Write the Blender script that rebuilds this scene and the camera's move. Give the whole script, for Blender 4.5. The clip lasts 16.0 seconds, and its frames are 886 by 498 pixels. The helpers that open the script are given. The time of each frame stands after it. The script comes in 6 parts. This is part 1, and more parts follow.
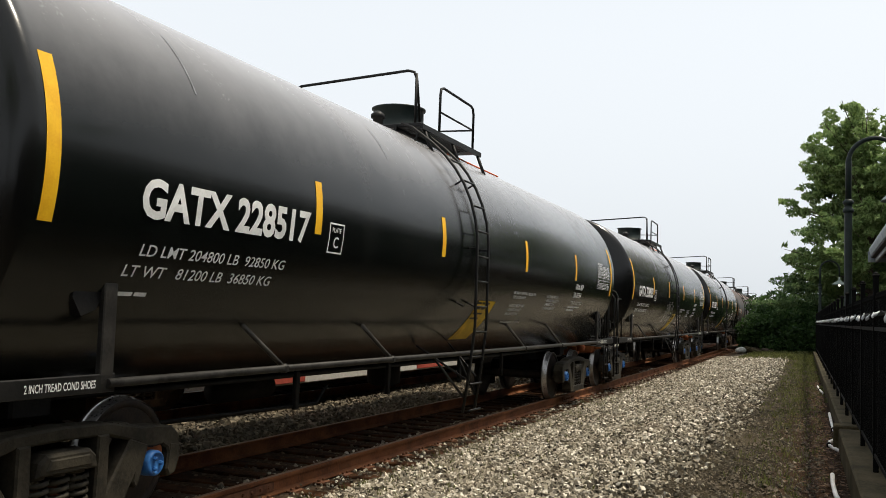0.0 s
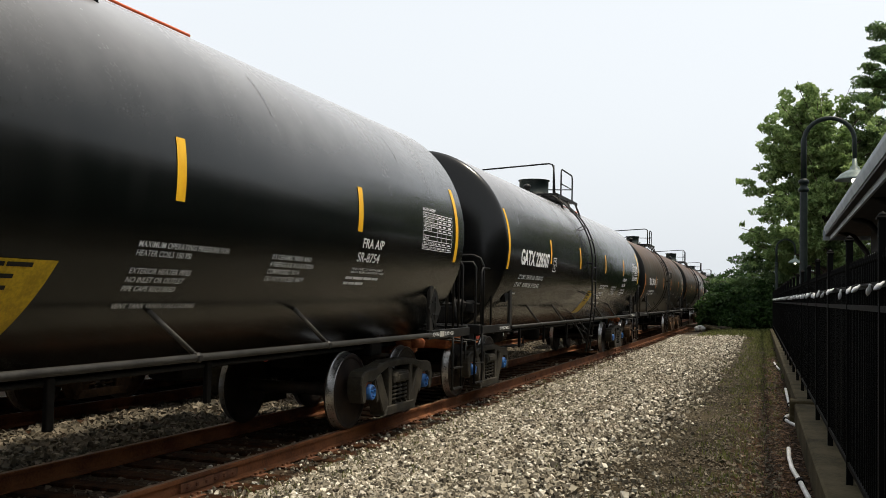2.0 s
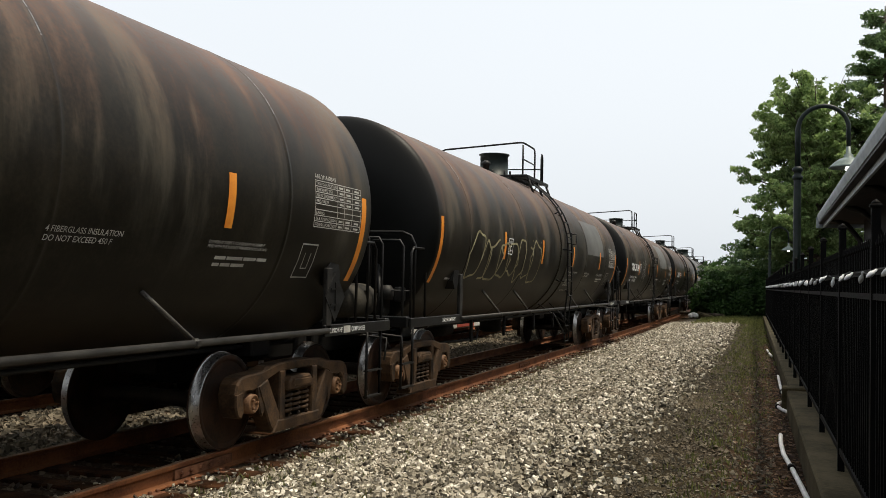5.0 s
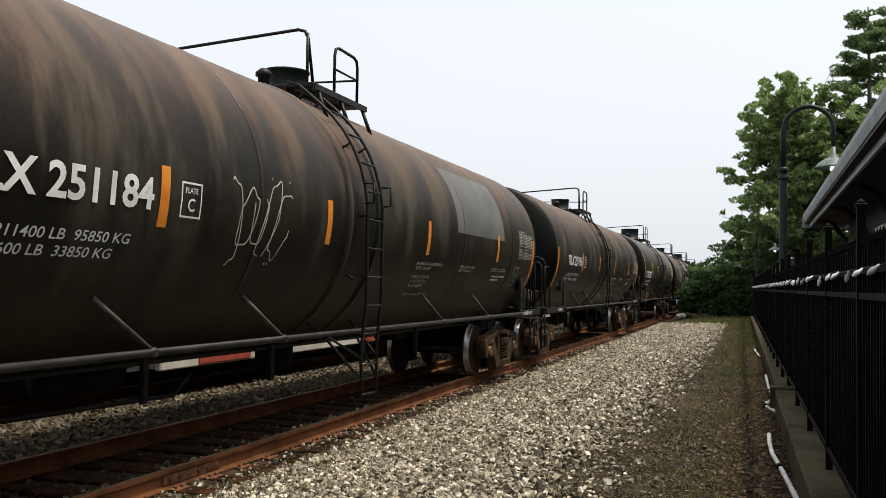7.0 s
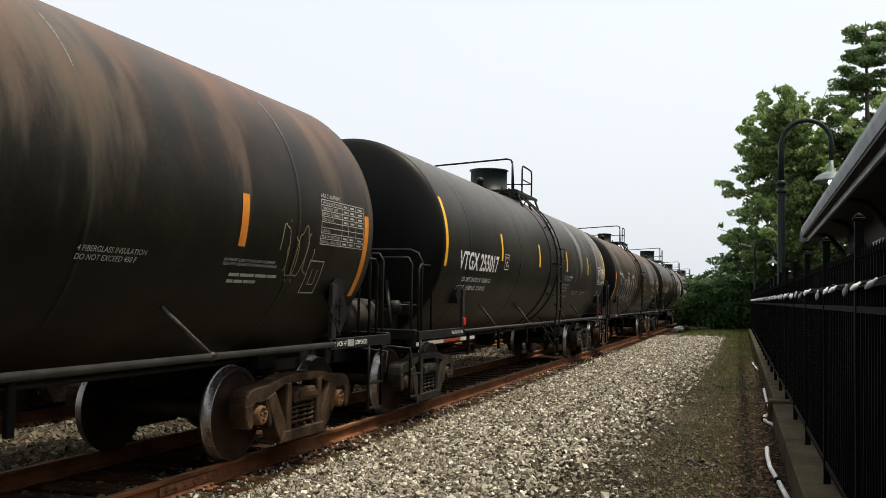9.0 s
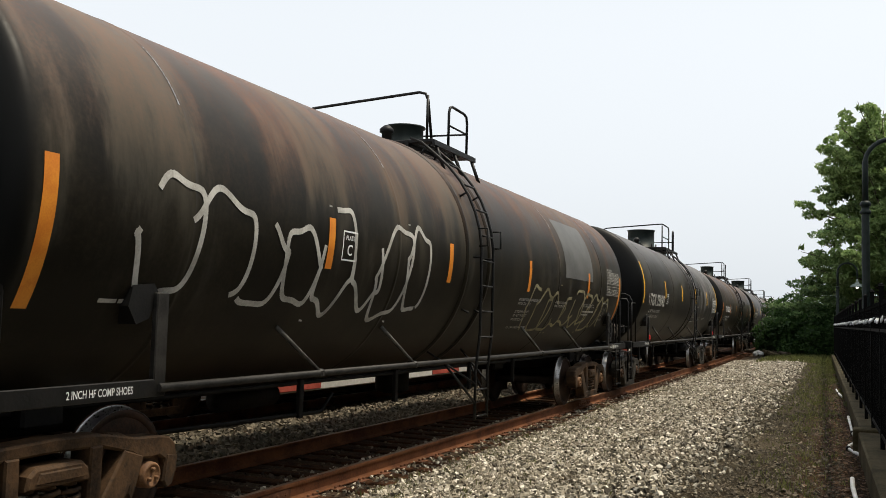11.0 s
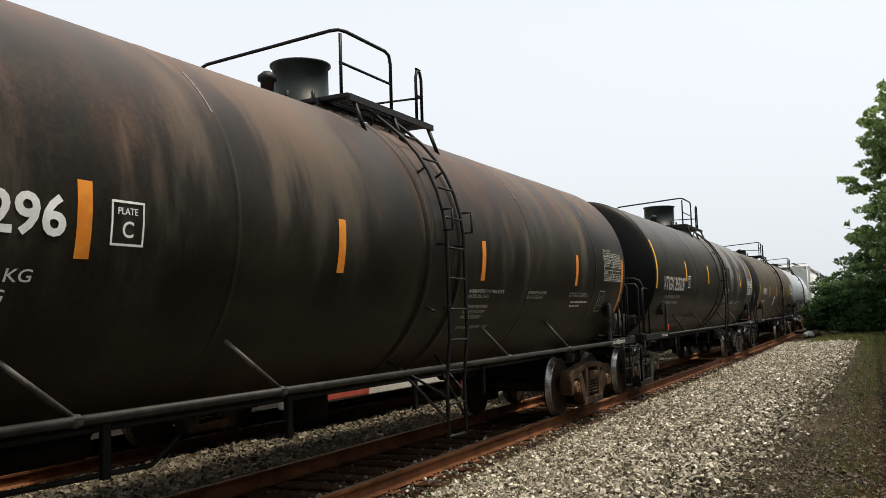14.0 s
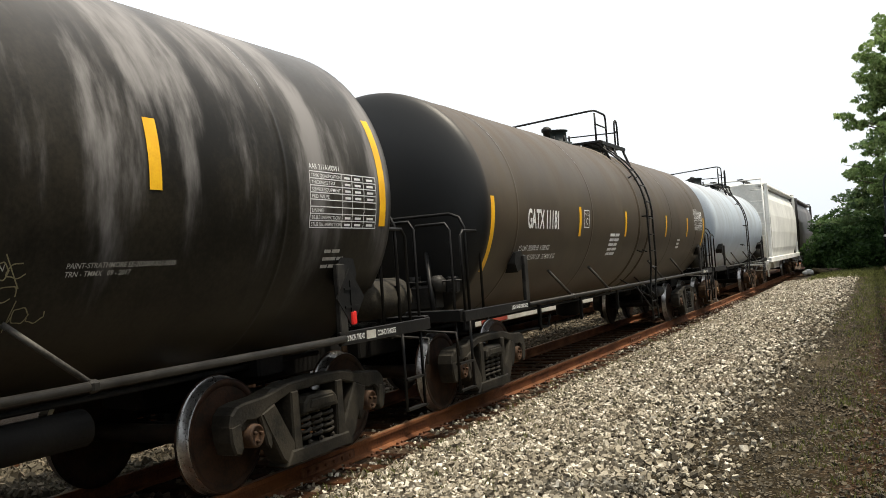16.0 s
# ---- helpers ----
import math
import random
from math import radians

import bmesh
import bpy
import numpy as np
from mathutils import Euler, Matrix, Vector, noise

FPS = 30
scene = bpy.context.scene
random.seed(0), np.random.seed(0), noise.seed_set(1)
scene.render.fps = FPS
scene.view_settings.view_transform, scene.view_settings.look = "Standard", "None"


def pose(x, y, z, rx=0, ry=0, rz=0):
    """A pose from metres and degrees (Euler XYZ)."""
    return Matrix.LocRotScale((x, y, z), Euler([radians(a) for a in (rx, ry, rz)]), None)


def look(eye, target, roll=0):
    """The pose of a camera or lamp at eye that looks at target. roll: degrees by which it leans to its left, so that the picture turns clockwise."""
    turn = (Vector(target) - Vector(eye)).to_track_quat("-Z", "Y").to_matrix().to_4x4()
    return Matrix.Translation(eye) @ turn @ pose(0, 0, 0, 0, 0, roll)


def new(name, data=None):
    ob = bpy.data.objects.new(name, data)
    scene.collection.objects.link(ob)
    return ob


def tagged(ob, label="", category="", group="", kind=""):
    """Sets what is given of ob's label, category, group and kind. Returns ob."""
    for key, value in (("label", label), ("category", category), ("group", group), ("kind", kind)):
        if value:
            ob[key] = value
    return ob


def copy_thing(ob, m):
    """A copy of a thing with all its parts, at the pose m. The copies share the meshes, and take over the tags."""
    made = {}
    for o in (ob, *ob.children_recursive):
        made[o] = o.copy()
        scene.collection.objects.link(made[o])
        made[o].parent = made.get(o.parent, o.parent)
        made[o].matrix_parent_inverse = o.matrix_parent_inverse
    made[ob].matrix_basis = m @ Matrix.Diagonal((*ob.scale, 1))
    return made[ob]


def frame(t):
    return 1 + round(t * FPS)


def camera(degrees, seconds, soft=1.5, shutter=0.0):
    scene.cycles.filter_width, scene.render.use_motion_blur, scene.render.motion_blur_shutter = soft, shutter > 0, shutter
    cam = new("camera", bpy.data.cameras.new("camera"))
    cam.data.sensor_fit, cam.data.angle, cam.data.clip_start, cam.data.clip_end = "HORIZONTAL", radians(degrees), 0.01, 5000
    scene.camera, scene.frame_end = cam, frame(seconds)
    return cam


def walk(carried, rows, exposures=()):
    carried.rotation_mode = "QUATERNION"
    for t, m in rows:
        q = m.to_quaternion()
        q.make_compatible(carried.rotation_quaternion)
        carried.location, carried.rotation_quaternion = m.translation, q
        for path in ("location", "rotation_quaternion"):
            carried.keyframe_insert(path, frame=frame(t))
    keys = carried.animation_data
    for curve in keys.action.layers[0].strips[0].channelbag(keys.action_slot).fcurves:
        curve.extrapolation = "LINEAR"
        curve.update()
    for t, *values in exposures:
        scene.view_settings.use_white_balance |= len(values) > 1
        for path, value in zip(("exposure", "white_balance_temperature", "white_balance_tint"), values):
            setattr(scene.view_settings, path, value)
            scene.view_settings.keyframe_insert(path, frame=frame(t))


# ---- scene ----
cam = camera(52.7, 16.0, soft=0.8)


def aim(yaw, pitch, roll):
    """The hand-held camera, which stays on one spot beside the fence and only turns."""
    return pose(0, 0, 1.69, 0, 0, yaw) @ pose(0, 0, 0, 90 + pitch) @ pose(0, 0, 0, 0, 0, roll)


PATH = [
    (0.0, aim(22.87, 3.96, 1.97)),
    (0.5, aim(22.88, 4.61, 1.79)),
    (1.0, aim(21.74, 4.02, 1.86)),
    (1.5, aim(21.01, 3.29, 1.68)),
    (2.0, aim(20.42, 2.89, 1.26)),
    (2.5, aim(20.17, 2.50, 1.08)),
    (3.0, aim(20.40, 2.76, 1.11)),
    (3.5, aim(20.59, 2.51, 1.04)),
    (5.8, aim(19.65, 1.83, 1.31)),
    (6.0, aim(19.50, 1.84, 0.74)),
    (6.5, aim(19.20, 1.81, 0.77)),
    (7.0, aim(19.28, 2.27, 0.83)),
    (7.5, aim(18.86, 2.89, 0.86)),
    (8.0, aim(18.81, 3.10, 1.14)),
    (8.5, aim(19.39, 3.17, 0.76)),
    (9.0, aim(19.18, 3.01, 1.12)),
    (9.2, aim(18.88, 2.87, 1.05)),
    (11.3, aim(24.40, 4.43, 1.27)),
    (11.5, aim(24.57, 3.99, 0.79)),
    (12.0, aim(25.55, 3.90, -0.13)),
    (12.5, aim(25.69, 3.97, -0.49)),
    (13.0, aim(25.80, 4.73, -1.21)),
    (13.5, aim(25.68, 4.76, -0.29)),
    (14.0, aim(26.33, 4.29, -1.78)),
    (14.5, aim(26.26, 3.57, -2.52)),
    (15.0, aim(26.02, 2.67, -2.92)),
    (15.5, aim(26.38, 1.87, -3.83)),
    (16.0, aim(26.39, 1.29, -4.10)),
]
walk(cam, PATH, [(0.0, -0.03), (9.0, 0.0), (12.5, -0.05), (13.5, -0.06), (14.6, 0.08), (15.5, 0.24), (16.0, 0.26)])

# ---- world and light ----
world = bpy.data.worlds.new("sky")
scene.world = world
world.use_nodes = True
wn = world.node_tree
sky = wn.nodes.new("ShaderNodeTexSky")
sky.sky_type = "NISHITA"
sky.sun_disc = False
sky.sun_elevation, sky.sun_rotation = radians(70), radians(65)
sky.air_density, sky.dust_density, sky.ozone_density = 1.2, 6.0, 1.0
pale = wn.nodes.new("ShaderNodeHueSaturation")
pale.inputs["Saturation"].default_value = 0.22
wn.links.new(sky.outputs[0], pale.inputs["Color"])
veil = wn.nodes.new("ShaderNodeMix")
veil.data_type = "RGBA"
veil.inputs["Factor"].default_value = 0.62
wn.links.new(pale.outputs[0], veil.inputs["A"])
veil.inputs["B"].default_value = (9.1, 9.65, 10.15, 1)
# a hazy sky grows brighter towards the zenith
where = wn.nodes.new("ShaderNodeTexCoord")
axis = wn.nodes.new("ShaderNodeSeparateXYZ")
wn.links.new(where.outputs["Generated"], axis.inputs[0])
rise = wn.nodes.new("ShaderNodeMapRange")
rise.inputs["From Min"].default_value, rise.inputs["From Max"].default_value = 0.30, 1.0
rise.inputs["To Min"].default_value, rise.inputs["To Max"].default_value = 1.0, 0.85
wn.links.new(axis.outputs["Z"], rise.inputs["Value"])
lift = wn.nodes.new("ShaderNodeVectorMath")
lift.operation = "SCALE"
wn.links.new(veil.outputs["Result"], lift.inputs[0])
wn.links.new(rise.outputs["Result"], lift.inputs["Scale"])
wn.links.new(lift.outputs[0], wn.nodes["Background"].inputs["Color"])
wn.nodes["Background"].inputs["Strength"].default_value = 0.130

sun_data = bpy.data.lights.new("sun", "SUN")
sun_data.energy, sun_data.angle, sun_data.color = 4.4, radians(4), (1.0, 0.90, 0.72)
sun = new("sun", sun_data)
sun.matrix_basis = look((13, 6, 40), (0, 0, 0))
scene.view_settings.exposure = 0.0


# ---- materials ----
def material(name, base, rough=0.6, metal=0.0, spec=0.5):
    m = bpy.data.materials.new(name)
    m.use_nodes = True
    b = m.node_tree.nodes["Principled BSDF"]
    b.inputs["Base Color"].default_value = (*base, 1)
    b.inputs["Roughness"].default_value = rough
    b.inputs["Metallic"].default_value = metal
    b.inputs["Specular IOR Level"].default_value = spec
    return m


class Nodes:
    """Short names for building a node tree."""

    def __init__(self, m):
        self.t = m.node_tree
        self.b = m.node_tree.nodes["Principled BSDF"]

    def link(self, a, b):
        self.t.links.new(a, b)

    def value(self, sock, v):
        if isinstance(v, bpy.types.NodeSocket):
            self.link(v, sock)
        else:
            sock.default_value = v

    def coords(self, scale=(1, 1, 1), jitter=False):
        tc = self.t.nodes.new("ShaderNodeTexCoord")
        mp = self.t.nodes.new("ShaderNodeMapping")
        mp.inputs["Scale"].default_value = scale
        self.link(tc.outputs["Object"], mp.inputs["Vector"])
        if jitter:
            oi = self.t.nodes.new("ShaderNodeObjectInfo")
            self.link(self.math("MULTIPLY", oi.outputs["Random"], 40.0), mp.inputs["Location"])
        return mp.outputs[0]

    def math(self, op, a, b=0.0, clamp=False):
        n = self.t.nodes.new("ShaderNodeMath")
        n.operation, n.use_clamp = op, clamp
        self.value(n.inputs[0], a)
        self.value(n.inputs[1], b)
        return n.outputs[0]

    def noise(self, vec, scale=5.0, detail=4.0, rough=0.55):
        n = self.t.nodes.new("ShaderNodeTexNoise")
        n.inputs["Scale"].default_value = scale
        n.inputs["Detail"].default_value = detail
        n.inputs["Roughness"].default_value = rough
        self.link(vec, n.inputs["Vector"])
        return n.outputs["Fac"]

    def cells(self, vec, scale=20.0, out="Color"):
        n = self.t.nodes.new("ShaderNodeTexVoronoi")
        n.inputs["Scale"].default_value = scale
        self.link(vec, n.inputs["Vector"])
        return n.outputs[out]

    def ramp(self, fac, lo, hi):
        n = self.t.nodes.new("ShaderNodeMapRange")
        n.interpolation_type = "SMOOTHSTEP"
        self.value(n.inputs["Value"], fac)
        n.inputs["From Min"].default_value, n.inputs["From Max"].default_value = lo, hi
        return n.outputs["Result"]

    def mix(self, fac, a, b):
        n = self.t.nodes.new("ShaderNodeMix")
        n.data_type = "RGBA"
        self.value(n.inputs["Factor"], fac)
        for s, c in ((n.inputs["A"], a), (n.inputs["B"], b)):
            if isinstance(c, bpy.types.NodeSocket):
                self.link(c, s)
            else:
                s.default_value = (*c, 1)
        return n.outputs["Result"]

    def bump(self, height, strength=0.3, distance=0.02):
        n = self.t.nodes.new("ShaderNodeBump")
        n.inputs["Strength"].default_value, n.inputs["Distance"].default_value = strength, distance
        self.link(height, n.inputs["Height"])
        self.link(n.outputs[0], self.b.inputs["Normal"])

    def color(self, c):
        self.link(c, self.b.inputs["Base Color"])

    def rough(self, r):
        self.link(r, self.b.inputs["Roughness"])


def mottled(name, dark, light, rough=0.7, scale=3.0, fine=30.0, bump=0.3, metal=0.0, depth=0.01, spec=0.25):
    """Two-scale variation between two tones of one surface."""
    m = material(name, light, rough, metal, spec)
    n = Nodes(m)
    v = n.coords(jitter=True)
    big, small = n.noise(v, scale, 5), n.noise(v, fine, 3)
    f = n.ramp(n.math("ADD", n.math("MULTIPLY", big, 0.7), n.math("MULTIPLY", small, 0.3)), 0.35, 0.65)
    n.color(n.mix(f, dark, light))
    n.rough(n.math("ADD", n.math("MULTIPLY", small, 0.25), rough - 0.12))
    if bump:
        n.bump(small, bump, depth)
    return m


# height of the tank's axis above the rails and radius of its jacket, kind by kind
SHAPES = {"G": (2.50, 1.64), "T": (2.44, 1.556), "V": (2.46, 1.565), "W": (2.46, 1.565), "B": (2.44, 1.535), "P": (2.44, 1.475)}
TANK_Z, TANK_R = 2.44, 1.535


def take_shape(kind):
    global TANK_Z, TANK_R
    TANK_Z, TANK_R = SHAPES[kind]



def tank_paint(name, base, rough, grime, grime_amount, rust, rust_amount, streak, streak_amount, spec=0.45, dust_sheen=0.0, behind=False, coat=0.0, end=7.62):
    """Tank paint with road grime, rust spreading from the top, pale run-down streaks, and painted-in sheen and shade.
    """
    m = material(name, base, rough, 0.0, spec)
    n = Nodes(m)
    n.b.inputs["Coat Weight"].default_value, n.b.inputs["Coat Roughness"].default_value = coat, 0.16
    flat = n.coords(jitter=True)
    tc = n.t.nodes.new("ShaderNodeTexCoord")
    sep = n.t.nodes.new("ShaderNodeSeparateXYZ")
    n.link(tc.outputs["Object"], sep.inputs[0])
    oi = n.t.nodes.new("ShaderNodeObjectInfo")
    shift = n.math("MULTIPLY", oi.outputs["Random"], 37.0)
    ang = n.math("ARCTAN2", n.math("SUBTRACT", sep.outputs["Z"], TANK_Z), n.math("ABSOLUTE", sep.outputs["X"]))
    comb = n.t.nodes.new("ShaderNodeCombineXYZ")
    n.link(n.math("ADD", n.math("MULTIPLY", sep.outputs["Y"], 1.6), shift), comb.inputs["X"])
    n.link(n.math("MULTIPLY", ang, 0.55), comb.inputs["Y"])
    n.link(shift, comb.inputs["Z"])
    runs = n.noise(comb.outputs[0], 1.6, 6, 0.6)
    bands = n.t.nodes.new("ShaderNodeCombineXYZ")
    n.link(n.math("ADD", n.math("MULTIPLY", sep.outputs["Y"], 0.45), shift), bands.inputs["X"])
    n.link(n.math("MULTIPLY", ang, 0.10), bands.inputs["Y"])
    broad = n.noise(bands.outputs[0], 1.7, 3, 0.5)
    blot, fine = n.noise(flat, 0.9, 6, 0.62), n.noise(flat, 28, 4, 0.6)
    g = n.math("MULTIPLY", n.ramp(n.math("ADD", n.math("MULTIPLY", blot, 0.7), n.math("MULTIPLY", fine, 0.3)), 0.38, 0.66), grime_amount)
    col = n.mix(g, base, grime)
    height = n.ramp(n.math("ADD", ang, n.math("MULTIPLY", n.math("SUBTRACT", runs, 0.5), 1.5)), 0.05, 1.15)
    r = n.math("MULTIPLY", n.math("MULTIPLY", height, n.ramp(n.math("ADD", n.math("MULTIPLY", blot, 0.5), n.math("MULTIPLY", broad, 0.5)), 0.32, 0.52)), rust_amount)
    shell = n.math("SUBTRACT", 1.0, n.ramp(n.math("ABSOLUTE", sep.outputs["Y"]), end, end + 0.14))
    patchy = n.math("ADD", n.math("MULTIPLY", n.ramp(n.math("ADD", n.math("MULTIPLY", runs, 0.6), n.math("MULTIPLY", fine, 0.4)), 0.40, 0.62), 0.75), 0.25)
    r = n.math("MULTIPLY", r, n.math("MULTIPLY", shell, patchy))
    col = n.mix(r, col, rust)
    upper = n.ramp(n.math("ADD", ang, n.math("MULTIPLY", n.math("SUBTRACT", runs, 0.5), 2.2)), -0.55, 0.70)
    s = n.math("MULTIPLY", n.math("MULTIPLY", n.ramp(n.math("ADD", n.math("MULTIPLY", runs, 0.5), n.math("MULTIPLY", broad, 0.5)), 0.475, 0.59), upper), streak_amount)
    s = n.math("MULTIPLY", s, shell)
    if behind:
        s = n.math("MULTIPLY", s, n.ramp(sep.outputs["Y"], -0.2, 1.6))
    col = n.mix(s, col, streak)
    # sky reflection on the upper flank, painted in as a pale grey
    sky_sheen = n.math("MULTIPLY", n.ramp(n.math("ADD", ang, n.math("MULTIPLY", n.math("SUBTRACT", blot, 0.5), 0.35)), 0.12, 1.25), dust_sheen)
    col = n.mix(n.math("MULTIPLY", sky_sheen, shell), col, (0.33, 0.325, 0.335))
    # the dished ends get near-black in place of their shade
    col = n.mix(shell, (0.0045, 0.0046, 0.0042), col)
    n.color(col)
    n.rough(n.math("ADD", n.math("ADD", n.math("MULTIPLY", fine, 0.12), rough - 0.06), n.math("ADD", n.math("MULTIPLY", r, 0.35), n.math("MULTIPLY", s, 0.25))))
    n.bump(n.math("ADD", n.math("MULTIPLY", blot, 0.6), n.math("MULTIPLY", fine, 0.05)), 0.10, 0.03)
    return m


M = {}
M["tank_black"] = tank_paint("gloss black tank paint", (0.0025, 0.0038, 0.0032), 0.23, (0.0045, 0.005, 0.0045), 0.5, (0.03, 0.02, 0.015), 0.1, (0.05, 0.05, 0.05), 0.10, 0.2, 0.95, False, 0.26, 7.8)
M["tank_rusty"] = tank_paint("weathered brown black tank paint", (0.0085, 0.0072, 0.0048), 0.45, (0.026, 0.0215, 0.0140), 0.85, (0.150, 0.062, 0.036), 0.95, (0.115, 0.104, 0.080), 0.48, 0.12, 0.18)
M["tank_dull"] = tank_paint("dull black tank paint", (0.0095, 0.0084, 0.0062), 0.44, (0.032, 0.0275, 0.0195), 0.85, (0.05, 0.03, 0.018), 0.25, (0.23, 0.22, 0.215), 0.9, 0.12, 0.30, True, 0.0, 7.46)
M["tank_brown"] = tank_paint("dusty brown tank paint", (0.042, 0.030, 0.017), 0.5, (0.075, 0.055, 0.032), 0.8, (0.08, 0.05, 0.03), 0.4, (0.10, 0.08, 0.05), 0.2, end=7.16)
M["tank_white"] = tank_paint("pale blue grey tank paint", (0.42, 0.48, 0.54), 0.42, (0.30, 0.33, 0.36), 0.7, (0.2, 0.14, 0.1), 0.25, (0.25, 0.24, 0.22), 0.3)
M["hopper"] = mottled("pale grey hopper paint", (0.60, 0.60, 0.57), (0.78, 0.78, 0.74), 0.5, 0.8, 12, 0.05)
M["black_steel"] = mottled("black painted steel", (0.004, 0.004, 0.004), (0.010, 0.0095, 0.009), 0.5, 4, 40, 0.15, 0.0, 0.01, 0.25)
M["grey_steel"] = mottled("worn grey steel pipe", (0.010, 0.009, 0.008), (0.030, 0.028, 0.025), 0.55, 5, 40, 0.15)
M["strut_grey"] = mottled("worn pale grey strut", (0.030, 0.027, 0.023), (0.085, 0.080, 0.070), 0.6, 5, 40, 0.15)
M["manway"] = mottled("dark green manway paint", (0.007, 0.012, 0.011), (0.017, 0.025, 0.023), 0.5, 4, 40, 0.1)
M["dark_steel"] = mottled("dark underframe steel", (0.003, 0.0028, 0.0025), (0.008, 0.007, 0.006), 0.7, 3, 30, 0.2, 0.0, 0.01, 0.2)
M["truck_brown"] = mottled("rust brown cast steel", (0.016, 0.0095, 0.005), (0.078, 0.043, 0.020), 0.75, 4, 35, 0.4)
M["truck_grey"] = mottled("dusty grey cast steel", (0.012, 0.010, 0.007), (0.042, 0.036, 0.025), 0.75, 4, 35, 0.4)
M["truck_dark"] = mottled("grimy black cast steel", (0.008, 0.0072, 0.0055), (0.034, 0.029, 0.021), 0.75, 4, 35, 0.4)
M["wheel"] = mottled("wheel steel", (0.012, 0.010, 0.009), (0.035, 0.024, 0.018), 0.6, 5, 40, 0.2)
M["wheel_rust"] = mottled("rusty wheel plate", (0.013, 0.008, 0.005), (0.05, 0.024, 0.013), 0.7, 5, 40, 0.2)
M["tread"] = mottled("polished wheel tread", (0.22, 0.215, 0.21), (0.40, 0.39, 0.38), 0.3, 6, 50, 0.05, 0.9)
M["cap_blue"] = mottled("blue bearing cap", (0.015, 0.06, 0.20), (0.03, 0.13, 0.36), 0.45, 10, 60, 0.1)
M["cap_rust"] = mottled("rusty bearing cap", (0.10, 0.05, 0.025), (0.22, 0.12, 0.06), 0.6, 10, 60, 0.2)
M["cap_dark"] = mottled("grimy rusty bearing cap", (0.03, 0.016, 0.009), (0.085, 0.045, 0.024), 0.7, 10, 60, 0.2)
M["adapter"] = mottled("orange rust adapter", (0.20, 0.055, 0.02), (0.32, 0.11, 0.04), 0.7, 8, 50, 0.2)
M["yellow"] = mottled("yellow reflective stripe", (0.74, 0.38, 0.012), (0.86, 0.50, 0.02), 0.4, 6, 80, 0.02)
M["orange"] = mottled("orange reflective stripe", (0.58, 0.18, 0.02), (0.72, 0.27, 0.03), 0.45, 6, 80, 0.02)
M["yellow_dirty"] = mottled("dirty yellow panel paint", (0.38, 0.25, 0.01), (0.66, 0.43, 0.02), 0.5, 5, 40, 0.05)
M["white_paint"] = mottled("white lettering paint", (0.62, 0.63, 0.62), (0.80, 0.81, 0.80), 0.5, 5, 60, 0.0)
M["dull_paint"] = mottled("soiled white lettering paint", (0.30, 0.29, 0.26), (0.52, 0.51, 0.47), 0.55, 5, 60, 0.0)
M["chalk"] = mottled("faded graffiti paint", (0.16, 0.14, 0.08), (0.34, 0.31, 0.18), 0.6, 5, 60, 0.0)
M["patch"] = mottled("grey repaint patch", (0.075, 0.075, 0.072), (0.12, 0.12, 0.115), 0.5, 1.5, 20, 0.03)
M["red"] = mottled("red marker", (0.55, 0.02, 0.02), (0.75, 0.04, 0.03), 0.4, 6, 60, 0.0)
M["red_cord"] = mottled("orange red cord", (0.5, 0.08, 0.02), (0.6, 0.12, 0.04), 0.6, 6, 60, 0.0)
M["rail_rust"] = mottled("rusty rail side", (0.09, 0.030, 0.011), (0.22, 0.085, 0.032), 0.75, 2.5, 40, 0.35)
M["rail_head"] = mottled("brown rail head", (0.12, 0.062, 0.032), (0.22, 0.125, 0.07), 0.5, 2, 40, 0.1)
M["tie"] = mottled("weathered timber tie", (0.012, 0.0055, 0.003), (0.060, 0.026, 0.011), 0.85, 6, 60, 0.6, spec=0.08)
M["plate"] = mottled("rusty tie plate", (0.09, 0.035, 0.018), (0.18, 0.08, 0.04), 0.8, 8, 50, 0.3)
M["concrete"] = mottled("weathered concrete", (0.035, 0.028, 0.014), (0.098, 0.080, 0.047), 0.85, 1.6, 25, 0.5, spec=0.08)
M["asphalt"] = mottled("dark platform asphalt", (0.010, 0.010, 0.010), (0.022, 0.021, 0.02), 0.9, 2, 40, 0.3)
M["iron"] = mottled("black fence paint", (0.002, 0.002, 0.002), (0.004, 0.004, 0.004), 0.65, 8, 60, 0.1, 0.0, 0.01, 0.08)
M["lamp_green"] = mottled("dark green lamp paint", (0.006, 0.011, 0.010), (0.012, 0.019, 0.017), 0.45, 8, 60, 0.08, 0.0, 0.01, 0.2)
M["shade"] = mottled("grey green lamp shade", (0.10, 0.13, 0.12), (0.17, 0.21, 0.195), 0.4, 8, 60, 0.05)
M["bulb_white"] = mottled("frosted white bulb", (0.42, 0.44, 0.46), (0.62, 0.64, 0.66), 0.35, 8, 60, 0.0)
M["pvc"] = mottled("white plastic pipe", (0.55, 0.53, 0.50), (0.78, 0.76, 0.74), 0.45, 5, 40, 0.05)
M["gutter"] = mottled("pale grey gutter", (0.20, 0.23, 0.245), (0.32, 0.35, 0.365), 0.5, 3, 30, 0.08)
M["soffit"] = mottled("dark soffit boards", (0.015, 0.013, 0.011), (0.03, 0.026, 0.022), 0.7, 3, 30, 0.2)
M["siding"] = mottled("dark station siding", (0.010, 0.009, 0.008), (0.022, 0.02, 0.018), 0.7, 3, 30, 0.2)
